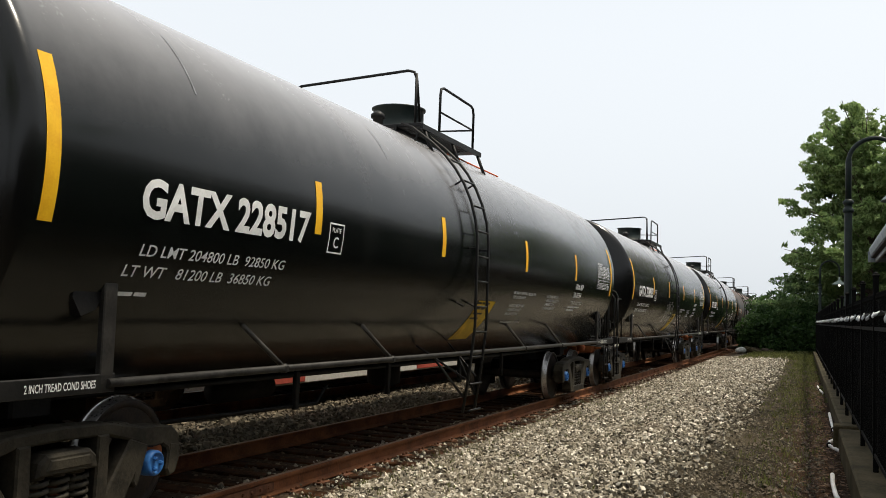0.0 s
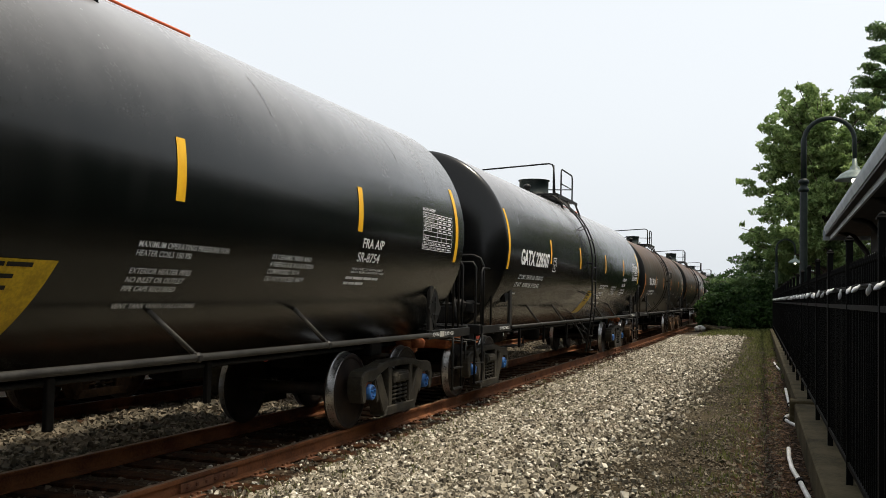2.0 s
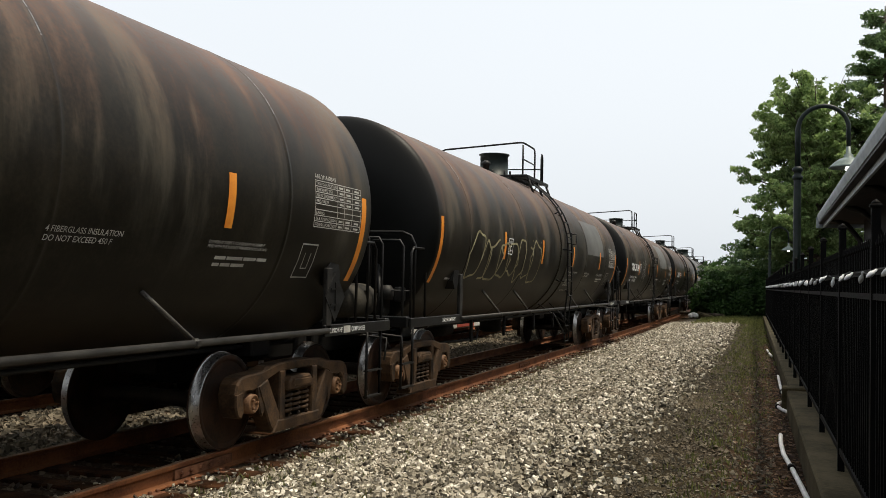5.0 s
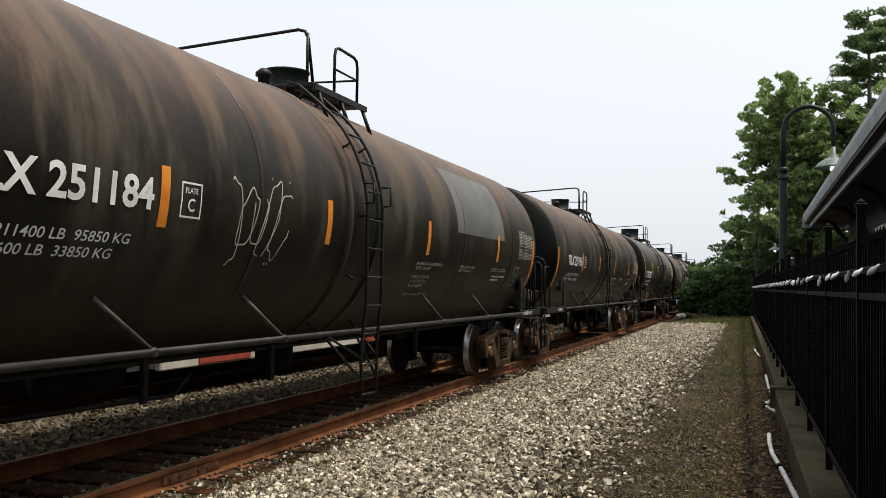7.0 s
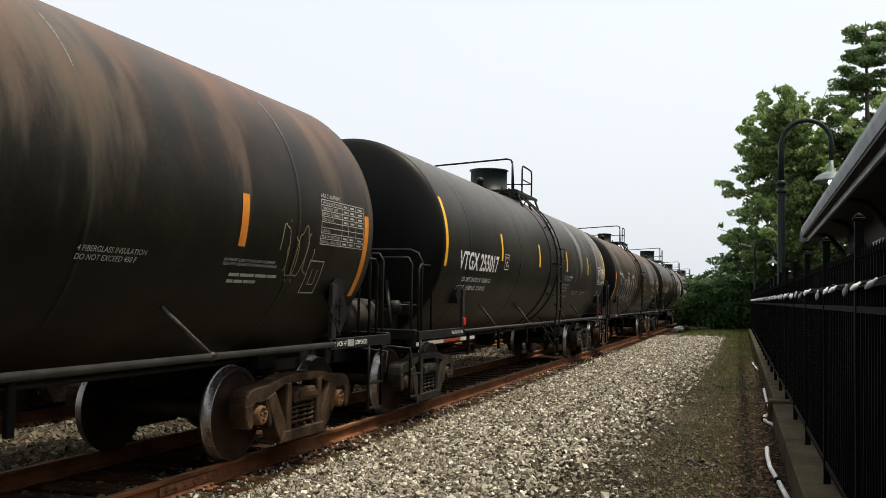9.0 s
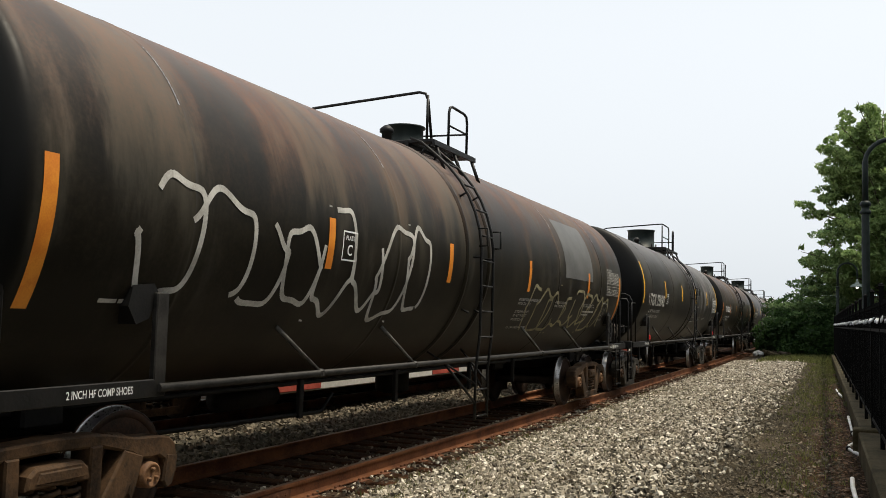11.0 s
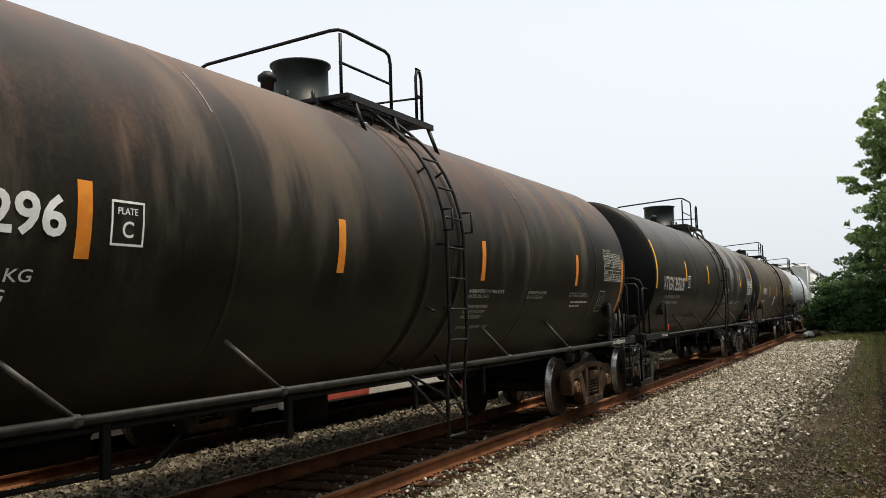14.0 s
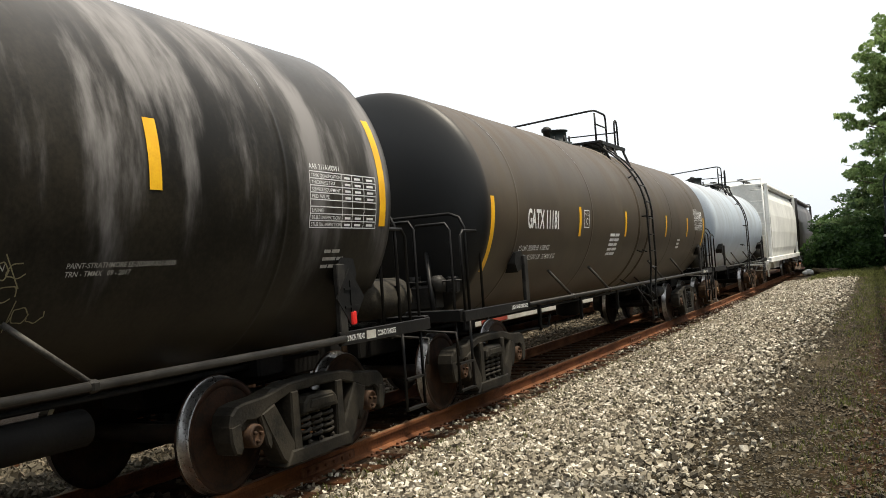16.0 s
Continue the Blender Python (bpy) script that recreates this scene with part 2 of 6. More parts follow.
M["shingle"] = mottled("dark roof shingles", (0.04, 0.04, 0.042), (0.085, 0.085, 0.088), 0.85, 2, 25, 0.5)
M["trim"] = mottled("pale window trim", (0.45, 0.45, 0.43), (0.62, 0.62, 0.6), 0.5, 5, 40, 0.05)
M["bark"] = mottled("bark", (0.045, 0.035, 0.026), (0.11, 0.085, 0.062), 0.9, 6, 40, 0.8)
M["log"] = mottled("bleached log", (0.30, 0.26, 0.21), (0.50, 0.45, 0.38), 0.85, 5, 40, 0.5)
M["rack"] = mottled("pale rack car panel", (0.50, 0.49, 0.46), (0.70, 0.69, 0.65), 0.55, 1.0, 20, 0.06)
M["rack_yellow"] = mottled("faded yellow car paint", (0.45, 0.33, 0.08), (0.58, 0.44, 0.14), 0.6, 2, 20, 0.06)
M["rack_red"] = mottled("faded red sill paint", (0.30, 0.05, 0.035), (0.45, 0.10, 0.07), 0.6, 2, 20, 0.06)
glow = material("lit lamp bulb", (1, 0.95, 0.85), 0.3)
glow.node_tree.nodes["Principled BSDF"].inputs["Emission Color"].default_value = (1.0, 0.93, 0.8, 1)
glow.node_tree.nodes["Principled BSDF"].inputs["Emission Strength"].default_value = 3.0
M["glow"] = glow
M["glass"] = material("dark window glass", (0.02, 0.025, 0.03), 0.06, 0.0, 0.6)


def stone_material(name, a, b, c):
    m = material(name, b, 0.85, 0.0, 0.12)
    n = Nodes(m)
    g = n.t.nodes.new("ShaderNodeNewGeometry")
    v = n.coords()
    pick = n.mix(n.ramp(g.outputs["Random Per Island"], 0.0, 0.55), a, b)
    pick = n.mix(n.ramp(g.outputs["Random Per Island"], 0.7, 1.0), pick, c)
    dust_sheen = n.noise(v, 0.7, 4)
    pick = n.mix(n.math("MULTIPLY", n.ramp(dust_sheen, 0.5, 0.7), 0.35), pick, (0.20, 0.15, 0.10))
    f = n.noise(v, 60, 3)
    n.color(n.mix(n.math("MULTIPLY", f, 0.35), pick, (0.12, 0.11, 0.10)))
    n.bump(f, 0.4, 0.01)
    return m


M["stones"] = stone_material("pale crushed stone", (0.035, 0.029, 0.019), (0.34, 0.30, 0.225), (0.86, 0.80, 0.68))
# rust-stained, and darkened further to carry the shade beneath the train
M["stones_shaded"] = stone_material("stained stone with shade in its colour", (0.022, 0.015, 0.010), (0.065, 0.042, 0.026), (0.20, 0.15, 0.10))
M["stones_grey"] = stone_material("grey crushed stone", (0.035, 0.030, 0.020), (0.10, 0.085, 0.058), (0.24, 0.20, 0.145))


def leaf_material(name, dark, light, spec=0.3):
    m = material(name, light, 0.55, 0.0, spec)
    n = Nodes(m)
    g = n.t.nodes.new("ShaderNodeNewGeometry")
    v = n.coords()
    f = n.math("ADD", n.math("MULTIPLY", g.outputs["Random Per Island"], 0.6), n.math("MULTIPLY", n.noise(v, 0.6, 3), 0.4))
    n.color(n.mix(n.ramp(f, 0.25, 0.8), dark, light))
    tr = n.t.nodes.new("ShaderNodeBsdfTranslucent")
    n.link(n.mix(n.ramp(f, 0.25, 0.8), dark, light), tr.inputs["Color"])
    mx = n.t.nodes.new("ShaderNodeMixShader")
    mx.inputs["Fac"].default_value = 0.5
    out = [k for k in n.t.nodes if k.type == "OUTPUT_MATERIAL"][0]
    n.link(n.b.outputs[0], mx.inputs[1])
    n.link(tr.outputs[0], mx.inputs[2])
    n.link(mx.outputs[0], out.inputs["Surface"])
    return m


M["leaf"] = leaf_material("broad green leaves", (0.135, 0.21, 0.065), (0.31, 0.41, 0.16))
M["needle"] = leaf_material("pine needles", (0.075, 0.13, 0.05), (0.185, 0.27, 0.105))
M["bush_leaf"] = leaf_material("dark bush leaves", (0.022, 0.05, 0.014), (0.06, 0.115, 0.03))
M["grass"] = leaf_material("grass blades", (0.06, 0.07, 0.018), (0.17, 0.18, 0.06))
M["dry"] = leaf_material("dry brown leaves", (0.05, 0.025, 0.012), (0.17, 0.10, 0.055))


def ground_material():
    """Dirt path, pale ballast shoulder and grey ballast, told apart by the distance from the track."""
    m = material("ground of dirt and ballast", (0.2, 0.18, 0.15), 0.9, 0.0, 0.04)
    n = Nodes(m)
    v = n.coords()
    sep = n.t.nodes.new("ShaderNodeSeparateXYZ")
    n.link(v, sep.inputs[0])
    x = sep.outputs["X"]
    big, mid, fine = n.noise(v, 0.5, 5), n.noise(v, 3.0, 5), n.noise(v, 45, 4)
    cell = n.cells(v, 22)
    cellv = n.t.nodes.new("ShaderNodeSeparateColor")
    n.link(cell, cellv.inputs[0])
    dist = n.cells(v, 22, "Distance")
    stone = n.mix(n.ramp(cellv.outputs[0], 0.0, 1.0), (0.06, 0.05, 0.036), (0.26, 0.225, 0.165))
    stone = n.mix(n.ramp(dist, 0.30, 0.62), stone, (0.05, 0.045, 0.04))
    dirt = n.mix(n.ramp(mid, 0.35, 0.68), (0.013, 0.0095, 0.005), (0.036, 0.028, 0.016))
    dirt = n.mix(n.ramp(big, 0.50, 0.68), dirt, (0.052, 0.041, 0.025))
    grit = n.cells(v, 60)
    gritv = n.t.nodes.new("ShaderNodeSeparateColor")
    n.link(grit, gritv.inputs[0])
    dirt = n.mix(n.ramp(gritv.outputs[1], 0.82, 0.95), dirt, (0.13, 0.108, 0.078))
    dirt = n.mix(n.ramp(gritv.outputs[2], 0.80, 0.95), dirt, (0.010, 0.008, 0.006))
    edge = n.ramp(n.math("ADD", x, n.math("MULTIPLY", n.math("SUBTRACT", mid, 0.5), 1.4)), -2.75, -1.95)
    col = n.mix(edge, stone, dirt)
    # rust-brown track bed, its tone lowered to include the train's shadow
    rusty = n.ramp(n.math("ADD", x, n.math("MULTIPLY", n.math("SUBTRACT", mid, 0.5), 0.8)), -4.5, -4.0)
    col = n.mix(rusty, n.mix(0.8, col, (0.040, 0.024, 0.014)), col)
    litter = n.ramp(n.math("ADD", x, n.math("MULTIPLY", n.math("SUBTRACT", mid, 0.5), 1.0)), -0.75, -0.15)
    col = n.mix(litter, col, n.mix(n.ramp(gritv.outputs[0], 0.3, 0.8), (0.012, 0.007, 0.004), (0.048, 0.028, 0.015)))
    n.color(col)
    n.bump(n.math("ADD", n.math("MULTIPLY", n.math("SUBTRACT", 1.0, dist), 0.6), n.math("MULTIPLY", fine, 0.5)), 0.7, 0.03)
    return m


M["ground"] = ground_material()


# ---- mesh building ----
class Mesh:
    """Collects vertices and faces of one mesh."""

    def __init__(self):
        self.v, self.f, self.smooth = [], [], []

    def add(self, verts, faces, smooth=False):
        o = len(self.v)
        self.v += [tuple(p) for p in verts]
        self.f += [tuple(i + o for i in f) for f in faces]
        self.smooth += [smooth] * len(faces)
        return self

    def box(self, c, s, turn=None, bevel=0.0):
        """A box at c of size s; with a bevel its long edges are cut."""
        hx, hy, hz = s[0] / 2, s[1] / 2, s[2] / 2
        if bevel:
            b = min(bevel, 0.45 * min(s))
            ring = [(hx - b, -hy), (hx, -hy + b), (hx, hy - b), (hx - b, hy), (-hx + b, hy), (-hx, hy - b), (-hx, -hy + b), (-hx + b, -hy)]
            small = [(x * (hx - b) / hx, y * (hy - b) / hy) for x, y in ring]
            vs = [(x, y, z) for z, r in ((-hz, small), (-hz + b, ring), (hz - b, ring), (hz, small)) for x, y in r]
            fs = [tuple(range(7, -1, -1)), tuple(range(24, 32))]
            fs += [(k * 8 + i, k * 8 + (i + 1) % 8, k * 8 + 8 + (i + 1) % 8, k * 8 + 8 + i) for k in range(3) for i in range(8)]
        else:
            vs = [(x, y, z) for z in (-hz, hz) for x, y in ((-hx, -hy), (hx, -hy), (hx, hy), (-hx, hy))]
            fs = [(3, 2, 1, 0), (4, 5, 6, 7), (0, 1, 5, 4), (1, 2, 6, 5), (2, 3, 7, 6), (3, 0, 4, 7)]
        m = Matrix.Translation(c) @ (turn or Matrix())
        return self.add([m @ Vector(p) for p in vs], fs)

    def rod(self, pts, r, n=8, cap=True):
        """A round bar along points."""
        pts = [Vector(p) for p in pts]
        vs, fs = [], []
        side = None
        for i, p in enumerate(pts):
            a = (pts[min(i + 1, len(pts) - 1)] - pts[max(i - 1, 0)]).normalized()
            if side is None:
                side = a.cross(Vector((0, 0, 1)) if abs(a.z) < 0.9 else Vector((0, 1, 0))).normalized()
            side = (side - a * side.dot(a)).normalized()
            up = a.cross(side)
            rr = r[i] if isinstance(r, (list, tuple)) else r
            vs += [p + (side * math.cos(k * 2 * math.pi / n) + up * math.sin(k * 2 * math.pi / n)) * rr for k in range(n)]
        for i in range(len(pts) - 1):
            fs += [(i * n + k, i * n + (k + 1) % n, (i + 1) * n + (k + 1) % n, (i + 1) * n + k) for k in range(n)]
        self.add(vs, fs, True)
        if cap:
            o = len(self.v) - len(vs)
            self.f += [tuple(o + k for k in range(n - 1, -1, -1)), tuple(o + len(vs) - n + k for k in range(n))]
            self.smooth += [False, False]
        return self

    def lathe(self, profile, n=32, axis="z", at=(0, 0, 0), smooth=True):
        """profile: (radius, height along the axis) pairs."""
        vs, fs = [], []
        for r, h in profile:
            for k in range(n):
                a = 2 * math.pi * k / n
                c, s = r * math.cos(a), r * math.sin(a)
                p = {"z": (c, s, h), "x": (h, c, s), "y": (s, h, c)}[axis]
                vs.append((p[0] + at[0], p[1] + at[1], p[2] + at[2]))
        for i in range(len(profile) - 1):
            fs += [(i * n + k, i * n + (k + 1) % n, (i + 1) * n + (k + 1) % n, (i + 1) * n + k) for k in range(n)]
        self.add(vs, fs, smooth)
        o = len(self.v) - len(vs)
        if profile[0][0] > 1e-4:
            self.f.append(tuple(o + k for k in range(n - 1, -1, -1)))
            self.smooth.append(False)
        if profile[-1][0] > 1e-4:
            self.f.append(tuple(o + len(vs) - n + k for k in range(n)))
            self.smooth.append(False)
        return self

    def slab(self, outline, x0, x1):
        """A plate: an outline in (y, z), from x0 to x1."""
        n = len(outline)
        vs = [(x0, y, z) for y, z in outline] + [(x1, y, z) for y, z in outline]
        fs = [tuple(range(n - 1, -1, -1)), tuple(range(n, 2 * n))] + [(i, (i + 1) % n, n + (i + 1) % n, n + i) for i in range(n)]
        return self.add(vs, fs)

    def cast(self, outline, x0, x1, b=0.016):
        """A cast plate: as slab, with chamfered edges on its outer face."""
        n = len(outline)
        area = sum(outline[i][0] * outline[(i + 1) % n][1] - outline[(i + 1) % n][0] * outline[i][1] for i in range(n))
        turn = 1 if area > 0 else -1
        inner = []
        for i in range(n):
            (ay, az), (py, pz), (cy, cz) = outline[i - 1], outline[i], outline[(i + 1) % n]
            l1, l2 = math.hypot(py - ay, pz - az) or 1, math.hypot(cy - py, cz - pz) or 1
            ny, nz = -(pz - az) / l1 - (cz - pz) / l2, (py - ay) / l1 + (cy - py) / l2
            q = max(0.5, math.hypot(ny, nz))
            inner.append((py + turn * b * ny / q, pz + turn * b * nz / q))
        step = math.copysign(b, x1 - x0)
        vs = [(x0, y, z) for y, z in outline] + [(x1 - step, y, z) for y, z in outline] + [(x1, y, z) for y, z in inner]
        fs = [tuple(range(n - 1, -1, -1)), tuple(range(2 * n, 3 * n))] + [(k * n + i, k * n + (i + 1) % n, k * n + n + (i + 1) % n, k * n + n + i) for k in (0, 1) for i in range(n)]
        return self.add(vs, fs)

    def data(self, name, mats):
        me = bpy.data.meshes.new(name)
        me.from_pydata(self.v, [], self.f)
        me.polygons.foreach_set("use_smooth", self.smooth)
        for m in mats if isinstance(mats, (list, tuple)) else [mats]:
            me.materials.append(m)
        me.update()
        fix = bmesh.new()
        fix.from_mesh(me)
        bmesh.ops.recalc_face_normals(fix, faces=fix.faces)
        fix.to_mesh(me)
        fix.free()
        return me


def part(name, mesh, mat, parent=None, label="", at=None):
    """Links a mesh as one object under a thing or a part."""
    me = mesh.data(name, mat) if isinstance(mesh, Mesh) else mesh
    ob = new(name, me)
    if parent:
        ob.parent = parent
    if at is not None:
        ob.matrix_basis = at
    if label:
        tagged(ob, label)
    return ob


def arrays_mesh(name, verts, faces, mat, smooth=False):
    """A large mesh from arrays of triangles or quads."""
    me = bpy.data.meshes.new(name)
    k = faces.shape[1]
    me.vertices.add(len(verts))
    me.vertices.foreach_set("co", verts.astype(np.float32).ravel())
    me.loops.add(faces.size)
    me.loops.foreach_set("vertex_index", faces.astype(np.int32).ravel())
    me.polygons.add(len(faces))
    me.polygons.foreach_set("loop_start", np.arange(0, faces.size, k, dtype=np.int32))
    me.polygons.foreach_set("loop_total", np.full(len(faces), k, dtype=np.int32))
    me.polygons.foreach_set("use_smooth", np.full(len(faces), smooth))
    me.materials.append(mat)
    me.update(calc_edges=True)
    me.validate()
    return me


def lettering(body, height, shear=0.0, width=1.0, bold=0.0):
    """The flat outline of a text as (verts, faces, length), its height scaled to that of the capitals."""
    cu = bpy.data.curves.new("text", "FONT")
    cu.body, cu.size, cu.shear, cu.resolution_u, cu.offset = body, 1.0, shear, 3, bold
    ob = bpy.data.objects.new("text", cu)
    scene.collection.objects.link(ob)
    me = bpy.data.meshes.new_from_object(ob.evaluated_get(bpy.context.evaluated_depsgraph_get()))
    bpy.data.objects.remove(ob)
    vs = np.array([v.co[:2] for v in me.vertices]) if len(me.vertices) else np.zeros((1, 2))
    fs = [tuple(p.vertices) for p in me.polygons]
    bpy.data.meshes.remove(me)
    k = height / 0.70
    vs = vs * [k * width, k]
    return vs, fs, float(vs[:, 0].max() - vs[:, 0].min()) if len(vs) else 0.0


def on_tank(u, v, lift=0.006):
    """A point of the tank's side: u along the car, v the height of the spot above the rails."""
    a = math.asin(max(-0.99, min(0.99, (v - TANK_Z) / TANK_R)))
    return ((TANK_R + lift) * math.cos(a), u, TANK_Z + (TANK_R + lift) * math.sin(a))


def arc_on_tank(u, w, lift=0.006):
    """The same with w the way along the curved side from its widest line."""
    a = w / TANK_R
    return ((TANK_R + lift) * math.cos(a), u, TANK_Z + (TANK_R + lift) * math.sin(a))


def tank_text(mesh, body, u, z, height, length=None, shear=0.0, bold=0.012):
    vs, fs, span = lettering(body, height, shear, 1.0, bold)
    k = length / span if length else 1.0
    w0 = math.asin((z - TANK_Z) / TANK_R) * TANK_R
    x0 = vs[:, 0].min()
    mesh.add([arc_on_tank(u + (x - x0) * k, w0 + y) for x, y in vs], fs)


def tank_sheet(mesh, u0, u1, w0, w1, lift=0.004, slant=0.0, rows=6):
    """A thin curved sheet on the tank's side."""
    vs, fs = [], []
    for i in range(rows + 1):
        w = w0 + (w1 - w0) * i / rows
        s = slant * i / rows
        vs += [arc_on_tank(u0 + s, w, lift), arc_on_tank(u1 + s, w, lift)]
    fs = [(2 * i, 2 * i + 1, 2 * i + 3, 2 * i + 2) for i in range(rows)]
    mesh.add(vs, fs, True)


def tank_stroke(mesh, pts, wide, lift=0.005):
    """A painted line along (u, w) points of the tank's side."""
    for (a, b), (c, d) in zip(pts, pts[1:]):
        n = math.hypot(c - a, d - b) or 1
        px, py = -(d - b) / n * wide / 2, (c - a) / n * wide / 2
        ex, ey = (c - a) / n * wide / 2, (d - b) / n * wide / 2
        mesh.add([arc_on_tank(a - ex + px, b - ey + py, lift), arc_on_tank(a - ex - px, b - ey - py, lift),
                  arc_on_tank(c + ex - px, d + ey - py, lift), arc_on_tank(c + ex + px, d + ey + py, lift)], [(0, 1, 2, 3)])


# ---- the track's gentle curve ----
TRACK_X, BEND = -5.733, -0.000118


def track_x(y):
    return TRACK_X + BEND * y * y


def on_track(y, x=0.0, z=0.0):
    return pose(track_x(y) + x, y, z, 0, 0, -math.degrees(2 * BEND * y))


# ---- ground ----
def build_ground():
    def height(x):
        pts = [(-900, -0.2), (-60, -0.15), (-14, -0.12), (-12.6, -0.13), (-11.6, -0.20), (-8.6, -0.20), (-7.8, -0.24), (-7.1, -0.20), (-4.25, -0.19), (-3.9, -0.17), (-3.0, -0.06), (-2.2, 0.0), (60, 0.0), (900, 0.0)]
        return float(np.interp(x, [p[0] for p in pts], [p[1] for p in pts]))
    xs = [-900, -300, -100, -40, -20] + [-14 + 0.25 * i for i in range(66)] + [4, 8, 15, 40, 100, 300, 900]
    ys = [-400, -100, -30, -10] + [-4 + 0.5 * i for i in range(120)] + [60, 75, 100, 150, 250, 500, 1500]
    vs = []
    for y in ys:
        for x in xs:
            near = -14 <= x <= 3 and -4 <= y <= 56
            b = 0.025 * noise.noise((x * 0.9, y * 0.6, 3.1)) + 0.012 * noise.noise((x * 3, y * 3, 1.0)) if near else 0.0
            vs.append((x + (BEND * y * y if -200 < y < 200 and x < -3 else 0), y, height(x) + b))
    n = len(xs)
    fs = np.array([(j * n + i, j * n + i + 1, (j + 1) * n + i + 1, (j + 1) * n + i) for j in range(len(ys) - 1) for i in range(n - 1)])
    ob = new("ground", arrays_mesh("ground", np.array(vs), fs, M["ground"], True))
    return tagged(ob, "trodden dirt path beside pale crushed-stone ballast", "ground", kind="structure"), height


ground, ground_height = build_ground()
rng = np.random.default_rng(7)


def build_stones(name, xs, ys, zs, sizes, mat, label):
    """Angular broken stones: cubes with every corner knocked in or out, turned at random."""
    n = len(xs)
    v = np.array([(x, y, z) for z in (-1, 1) for y in (-1, 1) for x in (-1, 1)], float)
    f = np.array([(0, 2, 3), (0, 3, 1), (4, 5, 7), (4, 7, 6), (0, 1, 5), (0, 5, 4), (2, 6, 7), (2, 7, 3), (0, 4, 6), (0, 6, 2), (1, 3, 7), (1, 7, 5)])
    p = v[None] * rng.uniform(0.30, 1.0, (n, 8, 3)) * rng.uniform(0.6, 1.25, (n, 1, 3)) * sizes[:, None, None]
    for i, j, wide in ((1, 2, 0.7), (0, 2, 0.7), (0, 1, 3.14)):
        a = rng.uniform(-wide, wide, n)
        c, s = np.cos(a)[:, None], np.sin(a)[:, None]
        q = p.copy()
        q[:, :, i], q[:, :, j] = p[:, :, i] * c - p[:, :, j] * s, p[:, :, i] * s + p[:, :, j] * c
        p = q
    p += np.stack([xs, ys, zs], -1)[:, None, :]
    faces = (f[None] + 8 * np.arange(n)[:, None, None]).reshape(-1, 3)
    ob = new(name, arrays_mesh(name, p.reshape(-1, 3), faces, mat))
    return tagged(ob, label, "gravel", kind="stuff")


def scatter(n, x0, x1, y0, y1, power=1.0):
    y = y0 + (y1 - y0) * rng.uniform(0, 1, n) ** power
    x = rng.uniform(x0, x1, n)
    return x + BEND * y * y, y


def stone_fields():
    x, y = scatter(150000, -4.45, -1.0, 3.5, 48, 1.7)
    keep = rng.uniform(0, 1, len(x)) < np.clip((-1.15 - x + rng.normal(0, 0.3, len(x))) / 1.5, 0, 1) ** 1.3
    x, y = x[keep], y[keep]
    z = np.array([ground_height(k) for k in x]) + rng.uniform(-0.005, 0.03, len(x))
    build_stones("ballast_stones", x, y, z, rng.uniform(0.012, 0.030, len(x)) * (1 + 0.016 * y), M["stones"], "pale angular crushed stone beside the rail")
    x, y = scatter(14000, -9.2, -6.7, 6, 46, 1.5)
    z = np.array([ground_height(k) for k in x]) + rng.uniform(0.0, 0.03, len(x))
    build_stones("ballast_stones", x, y, z, rng.uniform(0.03, 0.055, len(x)), M["stones_grey"], "grey crushed stone between the two tracks")
    x, y = scatter(6500, -6.45, -4.4, 3.5, 44, 1.6)
    z = np.array([ground_height(k) for k in x]) - rng.uniform(0.0, 0.03, len(x))
    build_stones("ballast_stones", x, y, z, rng.uniform(0.022, 0.04, len(x)), M["stones_shaded"], "rust-stained stone, darkened as in the train's shade, between the ties")
    x, y = scatter(5200, -5.6, -4.3, 3.5, 34, 1.6)
    build_stones("ballast_stones", x, y, rng.uniform(-0.205, -0.165, len(x)), rng.uniform(0.012, 0.028, len(x)), M["stones"], "pale stones spilled between the ties")
    x, y = scatter(22000, -2.7, 0.1, 4, 36, 1.6)
    z = rng.uniform(-0.004, 0.006, len(x))
    build_stones("path_gravel", x, y, z, rng.uniform(0.006, 0.02, len(x)) * rng.choice([1, 1, 1, 1.6], len(x)), M["stones_grey"], "loose grit and pebbles trodden into the dirt path")


stone_fields()


# ---- track ----
def rail_mesh(offset, y0, y1):
    prof = [(-0.070, -0.172), (0.070, -0.172), (0.070, -0.160), (0.012, -0.140), (0.010, -0.048), (0.036, -0.038), (0.037, -0.008), (0.028, 0.0), (-0.028, 0.0), (-0.037, -0.008), (-0.036, -0.038), (-0.010, -0.048), (-0.012, -0.140), (-0.070, -0.160)]
    ys = list(np.arange(y0, y1 + 0.1, 4.0))
    n = len(prof)
    vs = [(track_x(y) + offset + x, y, z) for y in ys for x, z in prof]
    m = Mesh().add(vs, [(j * n + i, j * n + (i + 1) % n, (j + 1) * n + (i + 1) % n, (j + 1) * n + i) for j in range(len(ys) - 1) for i in range(n)])
    me = m.data("rail", [M["rail_rust"], M["rail_head"]])
    for p in me.polygons:
        if abs(p.normal.z) > 0.8 and p.center.z > -0.01:
            p.material_index = 1
    return me


